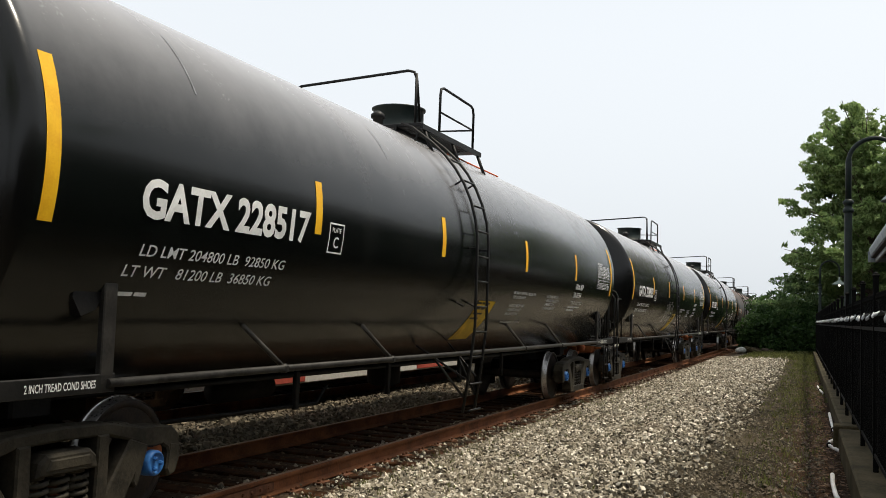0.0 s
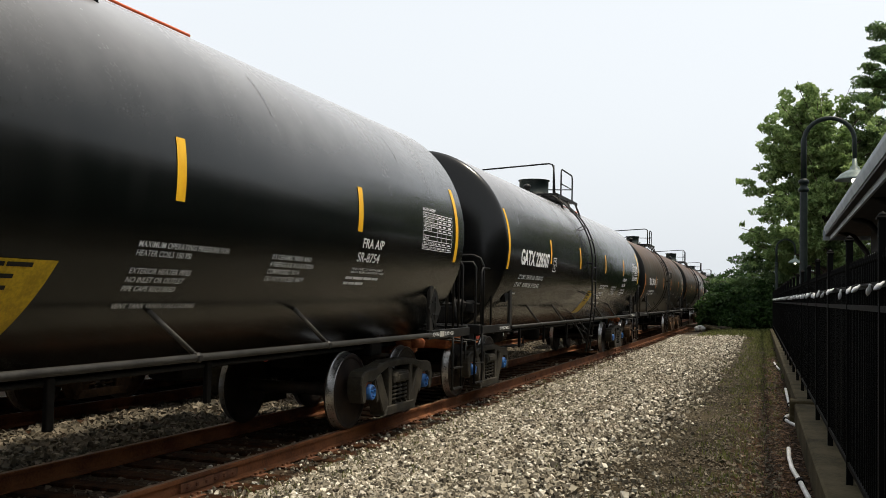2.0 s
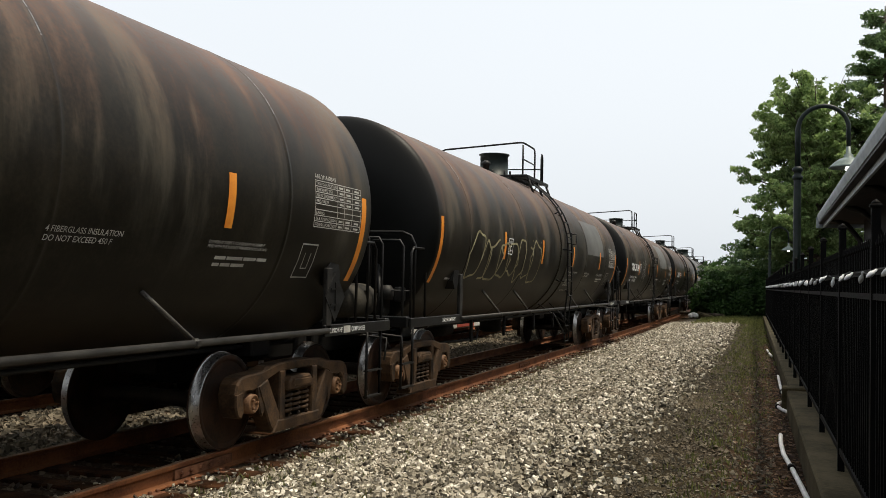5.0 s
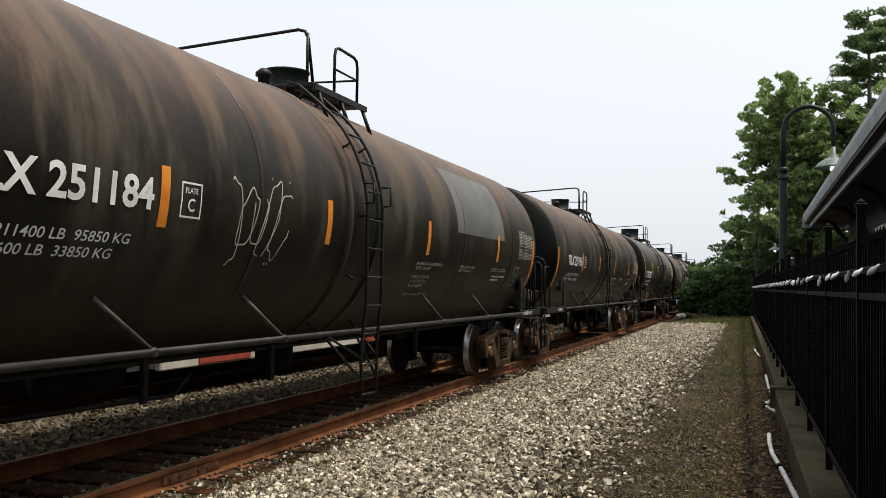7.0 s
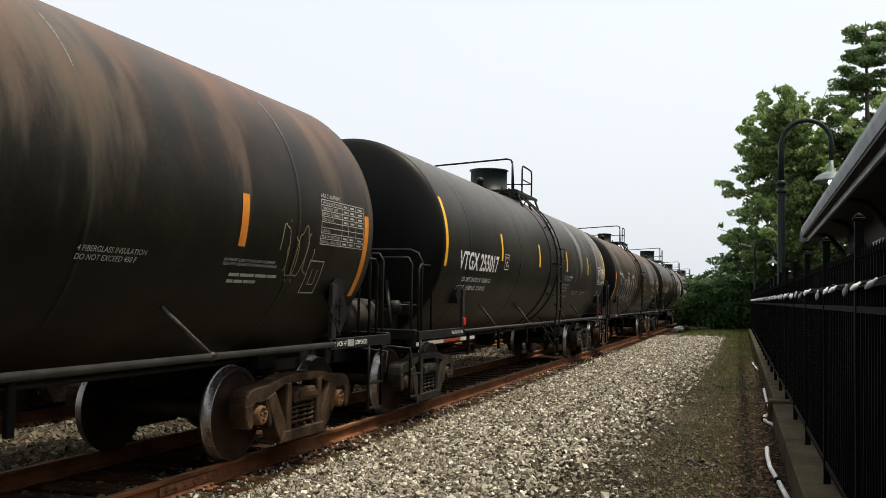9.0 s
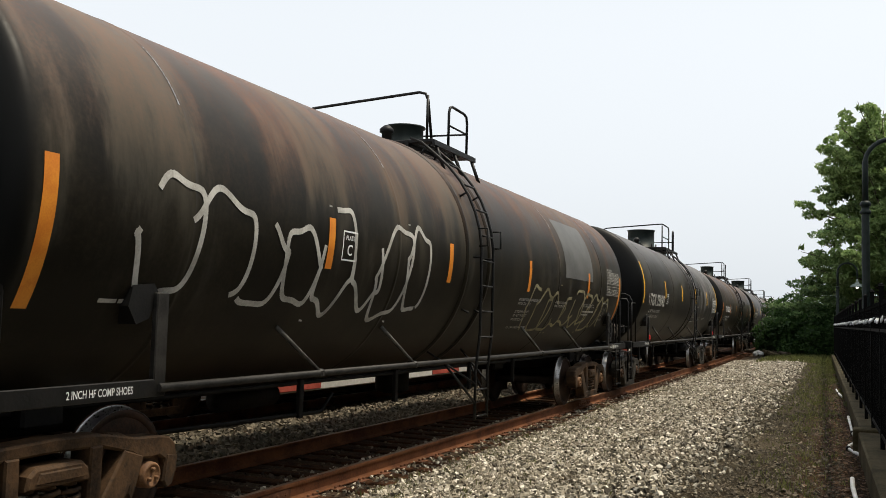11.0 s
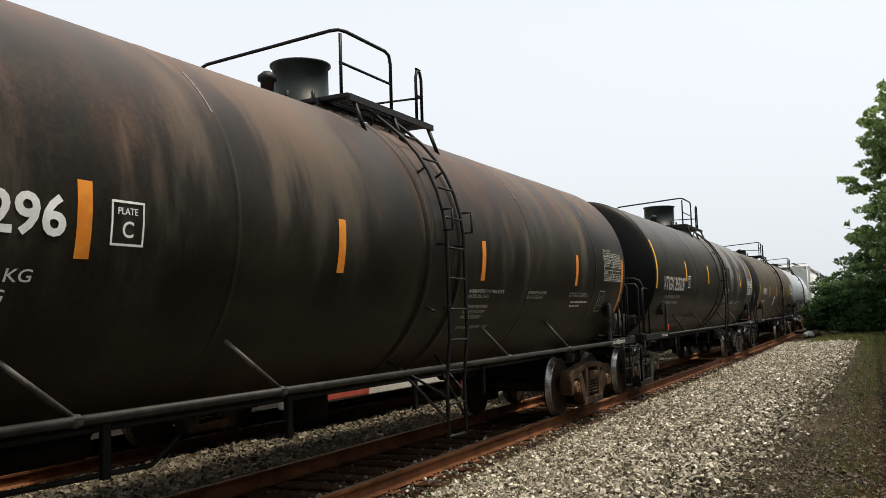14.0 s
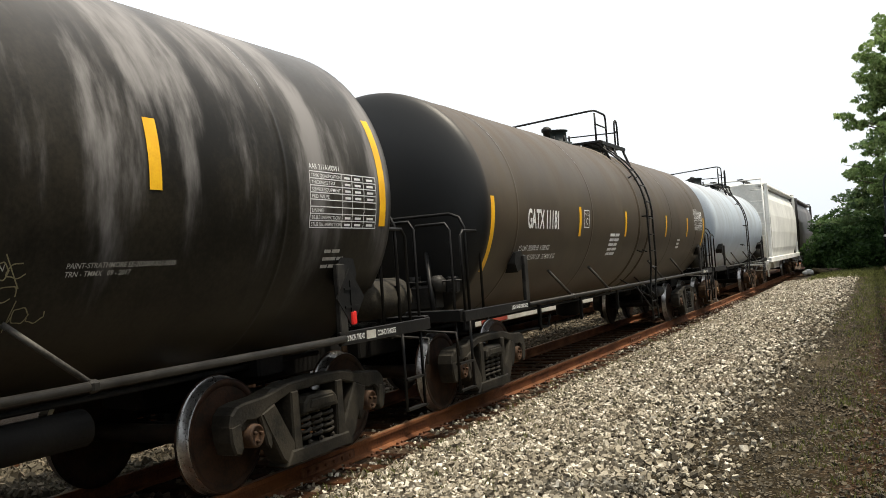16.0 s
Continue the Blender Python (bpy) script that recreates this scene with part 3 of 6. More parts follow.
def build_track(name, shift, y0, y1, ties_to, label):
    track = tagged(new(name), label, "railway track", kind="structure")
    for s in (0.755, -0.755):
        part("rail", rail_mesh(s + shift, y0, y1), None, track, "rusty steel rail")
    tie = Mesh().box((0, 0, -0.24), (2.6, 0.23, 0.14), bevel=0.012).data("tie", M["tie"])
    plate = Mesh().box((0, 0, -0.168), (0.33, 0.19, 0.014), bevel=0.004)
    for sx in (-0.11, 0.11):
        for sy in (-0.05, 0.05):
            plate.box((sx, sy, -0.15), (0.028, 0.035, 0.03), bevel=0.006)
    plate = plate.data("tie_plate", M["plate"])
    y, k = y0 if y0 > -3 else -3.0, 0
    while y < ties_to:
        t = part("tie", tie, None, track, at=on_track(y, shift + random.uniform(-0.04, 0.04), random.uniform(-0.008, 0.006)) @ pose(0, 0, 0, 0, 0, random.uniform(-1.2, 1.2)))
        for s in (0.755, -0.755):
            if s > 0 and shift == 0:
                part("tie_plate", plate, None, track, at=on_track(y, s + shift))
        y += 0.52 + random.uniform(-0.02, 0.02)
    return track


build_track("track_main", 0.0, -60, 160, 62, "rusty rails on weathered timber ties")
build_track("track_second", -4.4, -60, 160, 40, "second rusty track on timber ties")


# joint bars bolted to the near rail
def joint_bars():
    for y in (7.2, 19.1, 31.0):
        m = Mesh().slab([(-0.45, -0.135), (0.45, -0.135), (0.45, -0.05), (-0.45, -0.05)], 0.012, 0.034)
        for k in range(6):
            m.lathe([(0.018, 0.034), (0.018, 0.05), (0.010, 0.054)], 6, "x", (0, -0.36 + k * 0.144, -0.092), False)
        tagged(part("joint_bar", m, M["plate"], None, at=on_track(y, 0.755)), "rusty bolted joint bar on the rail", "rail joint")


joint_bars()


# ---- running gear ----
WHEEL_R = 0.465


def wheel_meshes():
    wheels, treads, caps = [], [], []
    for s in (1, -1):
        wheel, tread, cap = Mesh(), Mesh(), Mesh()
        prof = [(0.0, 0.80), (0.10, 0.80), (0.12, 0.785), (0.135, 0.75), (0.30, 0.735), (0.385, 0.75), (0.40, 0.800), (WHEEL_R - 0.012, 0.805), (WHEEL_R, 0.795)]
        wheel.lathe([(r, s * h) for r, h in prof], 40, "x")
        wheel.lathe([(WHEEL_R + 0.002, s * 0.715), (WHEEL_R + 0.027, s * 0.705), (WHEEL_R + 0.027, s * 0.690), (0.40, s * 0.675), (0.34, s * 0.70), (0.13, s * 0.69), (0.10, s * 0.66), (0.0, s * 0.66)], 40, "x")
        tread.lathe([(WHEEL_R - 0.008, s * 0.8075), (WHEEL_R + 0.001, s * 0.797), (WHEEL_R + 0.003, s * 0.716), (WHEEL_R + 0.02, s * 0.7085)], 40, "x")
        tread.f = [f for f in tread.f if len(f) == 4]
        tread.smooth = [True] * len(tread.f)
        cap.lathe([(0.10, s * 0.93), (0.10, s * 1.04), (0.095, s * 1.105), (0.078, s * 1.12), (0.07, s * 1.108), (0.0, s * 1.108)], 20, "x")
        for k in range(3):
            a = k * 2.094
            cap.lathe([(0.016, s * 1.10), (0.016, s * 1.13), (0.007, s * 1.136)], 6, "x", (0, 0.044 * math.cos(a), 0.044 * math.sin(a)), False)
        wheels.append(wheel), treads.append(tread), caps.append(cap)
    axle = Mesh().lathe([(0.085, -1.0), (0.085, -0.8), (0.1, -0.78), (0.085, -0.6), (0.08, 0.0), (0.085, 0.6), (0.1, 0.78), (0.085, 0.8), (0.085, 1.0)], 14, "x")
    return wheels, treads, axle, caps


_w, _t, _a, _c = wheel_meshes()
GEAR = {}
for style, (wm, cm, fm) in {"new": ("wheel", "cap_blue", "truck_grey"), "old": ("wheel_rust", "cap_rust", "truck_brown"), "dull": ("wheel_rust", "cap_dark", "truck_dark")}.items():
    GEAR[style] = dict(wheel=[w.data("wheel", M[wm]) for w in _w], tread=[t.data("tread", M["tread"]) for t in _t], axle=_a.data("axle", M["wheel"]), cap=[c.data("bearing_cap", M[cm]) for c in _c])


def side_frame_mesh(s):
    """The cast side frame of a truck: arched top chord with rounded noses, jaws, broad diagonals, columns and spring seat."""
    m = Mesh()
    x0, x1 = s * 0.90, s * 1.09
    half = [(1.17, 0.46), (1.185, 0.58), (1.16, 0.67), (1.09, 0.725), (0.98, 0.745), (0.74, 0.755), (0.42, 0.815), (0.0, 0.83)]
    under = [(0.0, 0.735), (0.40, 0.725), (0.70, 0.645), (0.78, 0.60), (0.88, 0.585), (0.98, 0.595), (1.04, 0.56), (1.06, 0.46)]
    m.cast(half + [(-y, z) for y, z in reversed(half[:-1])] + [(-y, z) for y, z in reversed(under[1:])] + under, x0, x1)
    for d in (1, -1):
        # broad diagonal from the inner jaw down to the spring seat
        m.cast([(d * 0.80, 0.62), (d * 0.62, 0.68), (d * 0.36, 0.29), (d * 0.36, 0.14), (d * 0.47, 0.12), (d * 0.56, 0.20)], x0 + s * 0.03, x1 + s * 0.012)
        # column beside the springs
        m.cast([(d * 0.40, 0.74), (d * 0.29, 0.74), (d * 0.275, 0.22), (d * 0.40, 0.22)], x0 + s * 0.02, x1 + s * 0.016)
        # outer and inner jaws of the bearing
        m.cast([(d * 1.185, 0.58), (d * 1.06, 0.60), (d * 1.03, 0.40), (d * 1.07, 0.34), (d * 1.14, 0.36), (d * 1.18, 0.46)], x0 + s * 0.01, x1 + s * 0.006)
        m.cast([(d * 0.82, 0.62), (d * 0.70, 0.63), (d * 0.665, 0.36), (d * 0.70, 0.31), (d * 0.745, 0.36)], x0 + s * 0.02, x1 + s * 0.004)
        # lug on the chord
        m.cast([(d * 0.66, 0.735), (d * 0.54, 0.765), (d * 0.52, 0.80), (d * 0.60, 0.80), (d * 0.68, 0.765)], x0 + s * 0.04, x1 - s * 0.02)
    m.cast([(-0.52, 0.13), (0.52, 0.13), (0.44, 0.25), (-0.44, 0.25)], x0, x1 + s * 0.03)
    # the end of the bolster, seated on the springs
    m.cast([(-0.265, 0.53), (0.265, 0.53), (0.25, 0.62), (0.19, 0.67), (-0.19, 0.67), (-0.25, 0.62)], s * 0.80, x1 + s * 0.05, 0.022)
    m.cast([(-0.20, 0.565), (0.20, 0.565), (0.17, 0.635), (-0.17, 0.635)], x1 + s * 0.05, x1 + s * 0.065, 0.01)
    return m


def spring_mesh(s, y):
    pts = [(s * 1.03 + 0.066 * math.cos(a * 0.6283), y + 0.072 * math.sin(a * 0.6283), 0.265 + 0.0052 * a) for a in range(51)]
    return Mesh().rod(pts, 0.019, 5)


def adapter_mesh(s, d):
    m = Mesh().cast([(d - 0.14, 0.52), (d + 0.14, 0.52), (d + 0.12, 0.62), (d - 0.12, 0.62)], s * 0.92, s * 1.05, 0.01)
    m.slab([(d - 0.155, 0.40), (d - 0.12, 0.42), (d - 0.12, 0.56), (d - 0.155, 0.56)], s * 0.93, s * 1.03)
    return m.slab([(d + 0.155, 0.40), (d + 0.12, 0.42), (d + 0.12, 0.56), (d + 0.155, 0.56)], s * 0.93, s * 1.03)


for style, fm in (("new", "truck_grey"), ("old", "truck_brown"), ("dull", "truck_dark")):
    GEAR[style]["frames"] = [side_frame_mesh(s).data("side_frame", M[fm]) for s in (1, -1)]
    GEAR[style]["springs"] = [spring_mesh(s, y).data("spring", M[fm]) for s in (1, -1) for y in (-0.175, 0.0, 0.175)]
    GEAR[style]["adapters"] = [adapter_mesh(s, d).data("bearing_adapter", M["adapter" if style == "new" else fm]) for s in (1, -1) for d in (-0.89, 0.89)]
    b = Mesh().box((0, 0, 0.60), (1.9, 0.36, 0.20), bevel=0.03).lathe([(0.22, 0.68), (0.22, 0.80)], 20, "z")
    for d in (-0.45, 0.45):
        b.box((0, d, 0.42), (1.5, 0.09, 0.12), bevel=0.02)
        for s in (-0.74, 0.74):
            b.box((s, d * 1.05, 0.44), (0.1, 0.06, 0.26), bevel=0.01)
    GEAR[style]["bolster"] = b.data("bolster", M["dark_steel"])

WHEELSETS = []


def add_trucks(car, places, style):
    g = GEAR[style]
    for y in places:
        truck = part("truck", g["bolster"], None, car, at=pose(0, y, 0))
        for me in g["frames"]:
            part("side_frame", me, None, truck, {"new": "dusty grey cast side frame", "old": "rust-brown cast side frame", "dull": "grimy black cast side frame"}[style])
        for me in g["springs"]:
            part("spring", me, None, truck)
        for me in g["adapters"]:
            part("bearing_adapter", me, None, truck)
        for d in (-0.89, 0.89):
            ws = part("wheelset", g["axle"], None, car, at=pose(0, y + d, WHEEL_R))
            for k in (0, 1):
                part("wheel", g["wheel"][k], None, ws, "dark wheel with a worn face")
                part("tread", g["tread"][k], None, ws, "polished steel wheel rim")
                part("bearing_cap", g["cap"][k], None, ws, "blue bearing end cap" if style == "new" else "rusty bearing end cap")


# ---- tank cars ----
def tank_shell(half, seams=()):
    m, radius = Mesh(), TANK_R
    dish = [(radius * math.sin(a), 0.34 * math.cos(a)) for a in [math.radians(k) for k in (0, 12, 25, 38, 50, 60, 68, 75, 81, 86)]]
    prof = [(r, -half - h) for r, h in dish] + [(radius, -half)]
    for s in sorted(seams):
        prof += [(radius, s - 0.07), (radius, s - 0.05), (radius, s - 0.02), (radius + 0.004, s - 0.012), (radius + 0.004, s + 0.012), (radius, s + 0.02), (radius, s + 0.05), (radius, s + 0.07)]
    prof += [(radius, half)] + [(r, half + h) for r, h in reversed(dish)]
    return m.lathe(prof, 96, "y", (0, 0, TANK_Z))


def ladder(car, y, mat, hoops):
    """Side ladder that follows the tank from the platform down past the sill."""
    for dy in (-0.21, 0.21):
        pts = [(0.62, TANK_Z + TANK_R + 0.02), (0.78, TANK_Z + TANK_R - 0.04)] + [((TANK_R + 0.11) * math.cos(math.radians(a)), TANK_Z + (TANK_R + 0.11) * math.sin(math.radians(a))) for a in (52, 44, 36, 28, 20, 12, 4)]
        pts += [(TANK_R + 0.11, 2.1), (TANK_R + 0.11, 1.5), (TANK_R + 0.06, 1.0), (1.62, 0.42)]
        part("ladder_rail", Mesh().rod([(x, y + dy, z) for x, z in pts], 0.019, 6), mat, car)
    for z in (3.66, 3.38, 3.05, 2.72, 2.40, 2.08, 1.76, 1.44, 1.12, 0.78, 0.45):
        a = math.asin(min(0.95, (z - TANK_Z) / (TANK_R + 0.11))) if z > TANK_Z else 0
        x = (TANK_R + 0.11) * math.cos(a) if z > 2.2 else (TANK_R + 0.11 if z > 1.4 else TANK_R + 0.06)
        part("rung", Mesh().rod([(x, y - 0.21, z), (x, y + 0.21, z)], 0.013, 6), mat, car)
    if hoops:
        for dy in (-0.24, 0.24):
            part("grab_hoop", Mesh().rod([(1.62, y + dy, 2.80), (1.75, y + dy, 2.80), (1.75, y + dy, 2.58), (1.64, y + dy, 2.58)], 0.014, 6), mat, car)
    for a in (60, 30, 0, -25):
        r = math.radians(a)
        for dy in (-0.21, 0.21):
            m = Mesh().rod([(TANK_R * math.cos(r), y + dy, TANK_Z + TANK_R * math.sin(r)), ((TANK_R + 0.11) * math.cos(r), y + dy, TANK_Z + (TANK_R + 0.11) * math.sin(r))], 0.014, 5)
            part("ladder_bracket", m, mat, car)
    # splayed stays at the ladder's foot
    for d in (-1, 1):
        part("ladder_stay", Mesh().rod([(1.62, y + d * 0.21, 0.62), (1.45, y - 0.45 + d * 0.40, 1.15)], 0.016, 5), mat, car)
        part("ladder_stay", Mesh().rod([(1.63, y + d * 0.21, 0.85), (1.1, y + d * 0.55, 1.25)], 0.014, 5), mat, car)


def top_platform(car, kind, cord):
    _, yc, yr, yf, ye, ydome, dome_h, dome_r = LAYOUT[kind]
    st = M["black_steel"]
    base = Mesh().lathe([(dome_r + 0.10, TANK_Z + TANK_R - 0.12), (dome_r + 0.10, TANK_Z + TANK_R + 0.05), (dome_r, TANK_Z + TANK_R + 0.06), (dome_r, TANK_Z + TANK_R + dome_h - 0.03), (dome_r + 0.03, TANK_Z + TANK_R + dome_h - 0.02), (dome_r + 0.03, TANK_Z + TANK_R + dome_h), (0, TANK_Z + TANK_R + dome_h + 0.03)], 28, "z", (0, ydome, 0))
    dome = part("manway", base, M["manway"], car, "black round manway housing")
    for k in range(8):
        a = k * math.pi / 4 + 0.2
        m = Mesh().rod([((dome_r + 0.05) * math.cos(a), ydome + (dome_r + 0.05) * math.sin(a), TANK_Z + TANK_R + 0.03), ((dome_r + 0.05) * math.cos(a), ydome + (dome_r + 0.05) * math.sin(a), TANK_Z + TANK_R + 0.17)], 0.022, 6)
        part("bolt", m, st, dome)
    m = Mesh().lathe([(0.07, TANK_Z + TANK_R - 0.1), (0.07, TANK_Z + TANK_R + 0.22), (0.10, TANK_Z + TANK_R + 0.23), (0.10, TANK_Z + TANK_R + 0.28), (0.04, TANK_Z + TANK_R + 0.33)], 12, "z", (0.0, ydome - dome_r - 0.3, 0))
    part("valve", m, st, car)
    # walkway grating in strips
    zt = TANK_Z + TANK_R + 0.02
    slat = Mesh().box((0, (yc + ye) / 2, zt), (0.02, ye - yc, 0.04)).data("slat", st)
    m = Mesh().box((0.48, (yc + ye) / 2, zt - 0.03), (0.04, ye - yc + 0.06, 0.07)).box((0.87, (yc + ye) / 2, zt - 0.03), (0.04, ye - yc + 0.06, 0.07))
    m.box((0.0, ye - 0.1, zt), (1.7, 0.30, 0.04), bevel=0.008).box((0.0, yc + 0.05, zt), (1.7, 0.12, 0.05), bevel=0.008)
    walkway = part("walkway", m, st, car, "black steel grating walkway")
    for k in range(7):
        part("slat", slat, None, walkway, at=pose(0.50 + 0.055 * k, 0, 0))
    for y in (yc + 0.1, (yc + ye) / 2, ye - 0.05):
        m = Mesh().rod([(0.85, y, zt - 0.04), (0.98, y, TANK_Z + TANK_R * math.cos(math.asin(0.98 / TANK_R)) - 0.02)], 0.025, 6)
        part("walkway_bracket", m, st, car)
        m = Mesh().rod([(-0.85, y, zt - 0.04), (-0.98, y, TANK_Z + TANK_R * math.cos(math.asin(0.98 / TANK_R)) - 0.02)], 0.025, 6)
        part("walkway_bracket", m, st, car)
    top = TANK_Z + TANK_R + RAIL_TOP[kind]
    def bent(pts):
        """Rounds the corners of a rail."""
        out = [Vector(pts[0])]
        for a, b, c in zip(pts, pts[1:], pts[2:]):
            a, b, c = Vector(a), Vector(b), Vector(c)
            r = 0.12
            p, q = b + (a - b).normalized() * r, b + (c - b).normalized() * r
            out += [p, (p + q) / 4 + b / 2, q]
        return out + [Vector(pts[-1])]
    if yr - yc > 0.3:
        part("handrail", Mesh().rod(bent([(-1.15, yc, zt - 0.25), (-1.15, yc, top - 0.12), (0.75, yc, top), (0.75, yr, top), (0.75, yr, zt)]), 0.02, 7), st, car)
        part("handrail", Mesh().rod([(0.75, yc, zt + 0.36), (0.75, yr, zt + 0.36)], 0.015, 6), st, car)
    else:
        part("handrail", Mesh().rod(bent([(-1.15, yc, zt - 0.25), (-1.15, yc, top - 0.12), (0.75, yc, top), (0.75, yr + 0.1, zt)]), 0.02, 7), st, car)
    part("handrail", Mesh().rod(bent([(0.75, yf, zt), (0.75, yf, top - 0.02), (0.75, ye, top - 0.03), (0.75, ye, zt)]), 0.02, 7), st, car)
    part("handrail", Mesh().rod([(0.75, yf, zt + 0.36), (0.75, ye, zt + 0.36), (-1.15, ye, zt + 0.40)], 0.015, 6), st, car)
    part("handrail", Mesh().rod(bent([(-1.15, yc + 0.04, top - 0.45), (-1.15, ye, top - 0.45), (-1.15, ye, zt - 0.25)]), 0.02, 7), st, car)
    part("rail_post", Mesh().rod([(0.75, yc + 0.02, zt), (0.75, yc + 0.02, top - 0.05)], 0.02, 6), st, car)
    if cord:
        pts = [(0.78 + 0.02 * math.sin(k), 0.6 + 0.28 * k, zt + 0.02 - 0.03 * k + 0.02 * math.sin(k * 2.2)) for k in range(9)]
        pts = [(x * 0.8, y, TANK_Z + math.sqrt(TANK_R ** 2 - (x * 0.8) ** 2) + 0.02) for x, y, z in pts]
        part("cord", Mesh().rod(pts, 0.014, 5), M["red_cord"], car, "orange red cord lying on the tank")


def end_gear(car, d, half, style, brake):
    """Stub sill, platform, grab irons, draft gear and air reservoir at one end (d is -1 or 1)."""
    st = M["black_steel"]
    e = half
    m = Mesh().box((0, d * (e - 0.45), 0.90), (0.46, 3.0, 0.36), bevel=0.02).box((0, d * (e + 0.40), 0.92), (0.40, 0.7, 0.30), bevel=0.02)
    part("stub_sill", m, M["dark_steel"], car)
    m = Mesh().box((0, d * (e - 0.90), 0.96), (1.5, 0.36, 0.22), bevel=0.02)
    part("body_bolster", m, M["dark_steel"], car)
    for s in (1, -1):
        b = e - (0.80 if style == "new" else 1.19 if d < 0 else 0.80)
        m = Mesh().box((s * 1.46, d * b, 1.47), (0.05, 0.12, 0.66), bevel=0.008)
        stanchion = part("end_stanchion", m, M["grey_steel"], car, "grey flat steel stanchion on the sill")
        m = Mesh().slab([(d * b, 1.78), (d * (b + 0.06), 1.86), (d * (b + 0.26), 1.84), (d * (b + 0.30), 1.70), (d * (b + 0.22), 1.58), (d * (b + 0.10), 1.62)], s * 1.26, s * 1.45)
        part("tank_saddle", m, st, stanchion)
    m = Mesh().box((0, d * (e + 0.80), 1.16), (2.9, 0.10, 0.14), bevel=0.01)
    m.box((0, d * (e + 0.08), 1.12), (2.9, 0.06, 0.12), bevel=0.01)
    platform = part("end_platform", m, st, car, "black steel end platform grating")
    slat = Mesh().box((0, 0, 1.17), (2.7, 0.02, 0.035)).data("slat", st)
    for k in range(9):
        part("slat", slat, None, platform, at=pose(0, d * (e + 0.12 + 0.078 * k), 0))
    coupler = Mesh().box((0, d * (e + 0.80), 0.86), (0.22, 0.40, 0.20), bevel=0.03).box((0.07 * d, d * (e + 0.97), 0.86), (0.30, 0.24, 0.28), bevel=0.05)
    part("coupler", coupler, M["truck_brown"], car, "rusty knuckle coupler")
    for s in (1, -1):
        x = s * 1.36
        part("grab_iron", Mesh().rod([(x, d * (e + 0.80), 0.30), (x, d * (e + 0.80), 2.12), (x - s * 0.05, d * (e + 0.80), 2.20), (x - s * 0.42, d * (e + 0.80), 2.20), (x - s * 0.46, d * (e + 0.80), 2.12), (x - s * 0.46, d * (e + 0.80), 1.2)], 0.018, 6), st, car)
        part("grab_iron", Mesh().rod([(x + s * 0.02, d * (e + 0.05), 1.2), (x + s * 0.02, d * (e + 0.05), 2.05), (x + s * 0.02, d * (e + 0.12), 2.12), (x + s * 0.02, d * (e + 0.5), 2.12), (x + s * 0.02, d * (e + 0.57), 2.05), (x + s * 0.02, d * (e + 0.57), 1.2)], 0.018, 6), st, car)
        m = Mesh()
        for y in (0.42, 0.80):
            m.rod([(x, d * (e + y), 1.15), (x, d * (e + y), 0.30)], 0.018, 6)
        for z in (0.32, 0.62):
            m.box((x, d * (e + 0.61), z), (0.06, 0.40, 0.02))
        part("sill_step", m, st, car)
    y = d * (e + 0.40)
    part("end_rail", Mesh().rod([(-1.36, y, 1.2), (-1.36, y, 2.16), (-1.30, y, 2.28), (-1.18, y, 2.33), (1.18, y, 2.33), (1.30, y, 2.28), (1.36, y, 2.16), (1.36, y, 1.2)], 0.019, 7), st, car)
    part("end_rail", Mesh().rod([(-1.36, y, 1.55), (1.36, y, 1.55)], 0.013, 6), st, car)
    for s in (1, -1):
        part("tank_brace", Mesh().rod([(s * 1.0, d * (e + 0.62), 1.2), (s * 0.75, d * (e + 0.22), 1.95)], 0.03, 6), st, car)
    if style == "new":
        part("hand_brake_gear", Mesh().box((0.55, d * (e + 0.30), 0.92), (0.5, 0.34, 0.22), bevel=0.04).lathe([(0.10, 0.0), (0.12, 0.10), (0.06, 0.16)], 14, "z", (0.85, d * (e + 0.3), 0.9)), M["adapter"], car, "orange painted brake gear under the platform")
    inner = -0.88 if style == "new" or d > 0 else -1.25
    for s in (1, -1):
        part("sill_plate", Mesh().box((s * 1.47, d * (e + (inner + 0.80) / 2), 1.15), (0.03, 0.80 - inner, 0.12), bevel=0.006), st, car)
        part("uncoupling_lever", Mesh().rod([(s * 1.40, d * (e + 0.84), 0.72), (s * 1.40, d * (e + 0.90), 0.98), (s * 0.9, d * (e + 0.92), 1.02), (s * 0.2, d * (e + 0.80), 1.02)], 0.014, 6), M["grey_steel"], car)
    part("air_hose", Mesh().rod([(0.32 * d, d * (e + 0.80), 0.80), (0.34 * d, d * (e + 0.80), 0.66), (0.30 * d, d * (e + 0.98), 0.50)], 0.028, 7), M["dark_steel"], car, "black rubber brake hose")
    if brake:
        m = Mesh().lathe([(0.0, -0.42), (0.14, -0.40), (0.20, -0.32), (0.20, 0.32), (0.14, 0.40), (0.0, 0.42)], 20, "y", (1.16, d * (e + 0.36), 1.44))
        part("air_reservoir", m, M["truck_grey"], car, "black cylindrical air reservoir")
    else:
        m = Mesh().box((0.75, d * (e + 0.28), 1.36), (0.34, 0.26, 0.30), bevel=0.03).lathe([(0.09, 0), (0.10, 0.14), (0.05, 0.2)], 12, "z", (0.95, d * (e + 0.36), 1.42)).lathe([(0.06, 0), (0.07, 0.12)], 10, "z", (0.62, d * (e + 0.30), 1.5)).box((1.08, d * (e + 0.22), 1.5), (0.14, 0.12, 0.2), bevel=0.02)
        part("brake_valve", m, M["grey_steel"], car, "grey brake control valve")
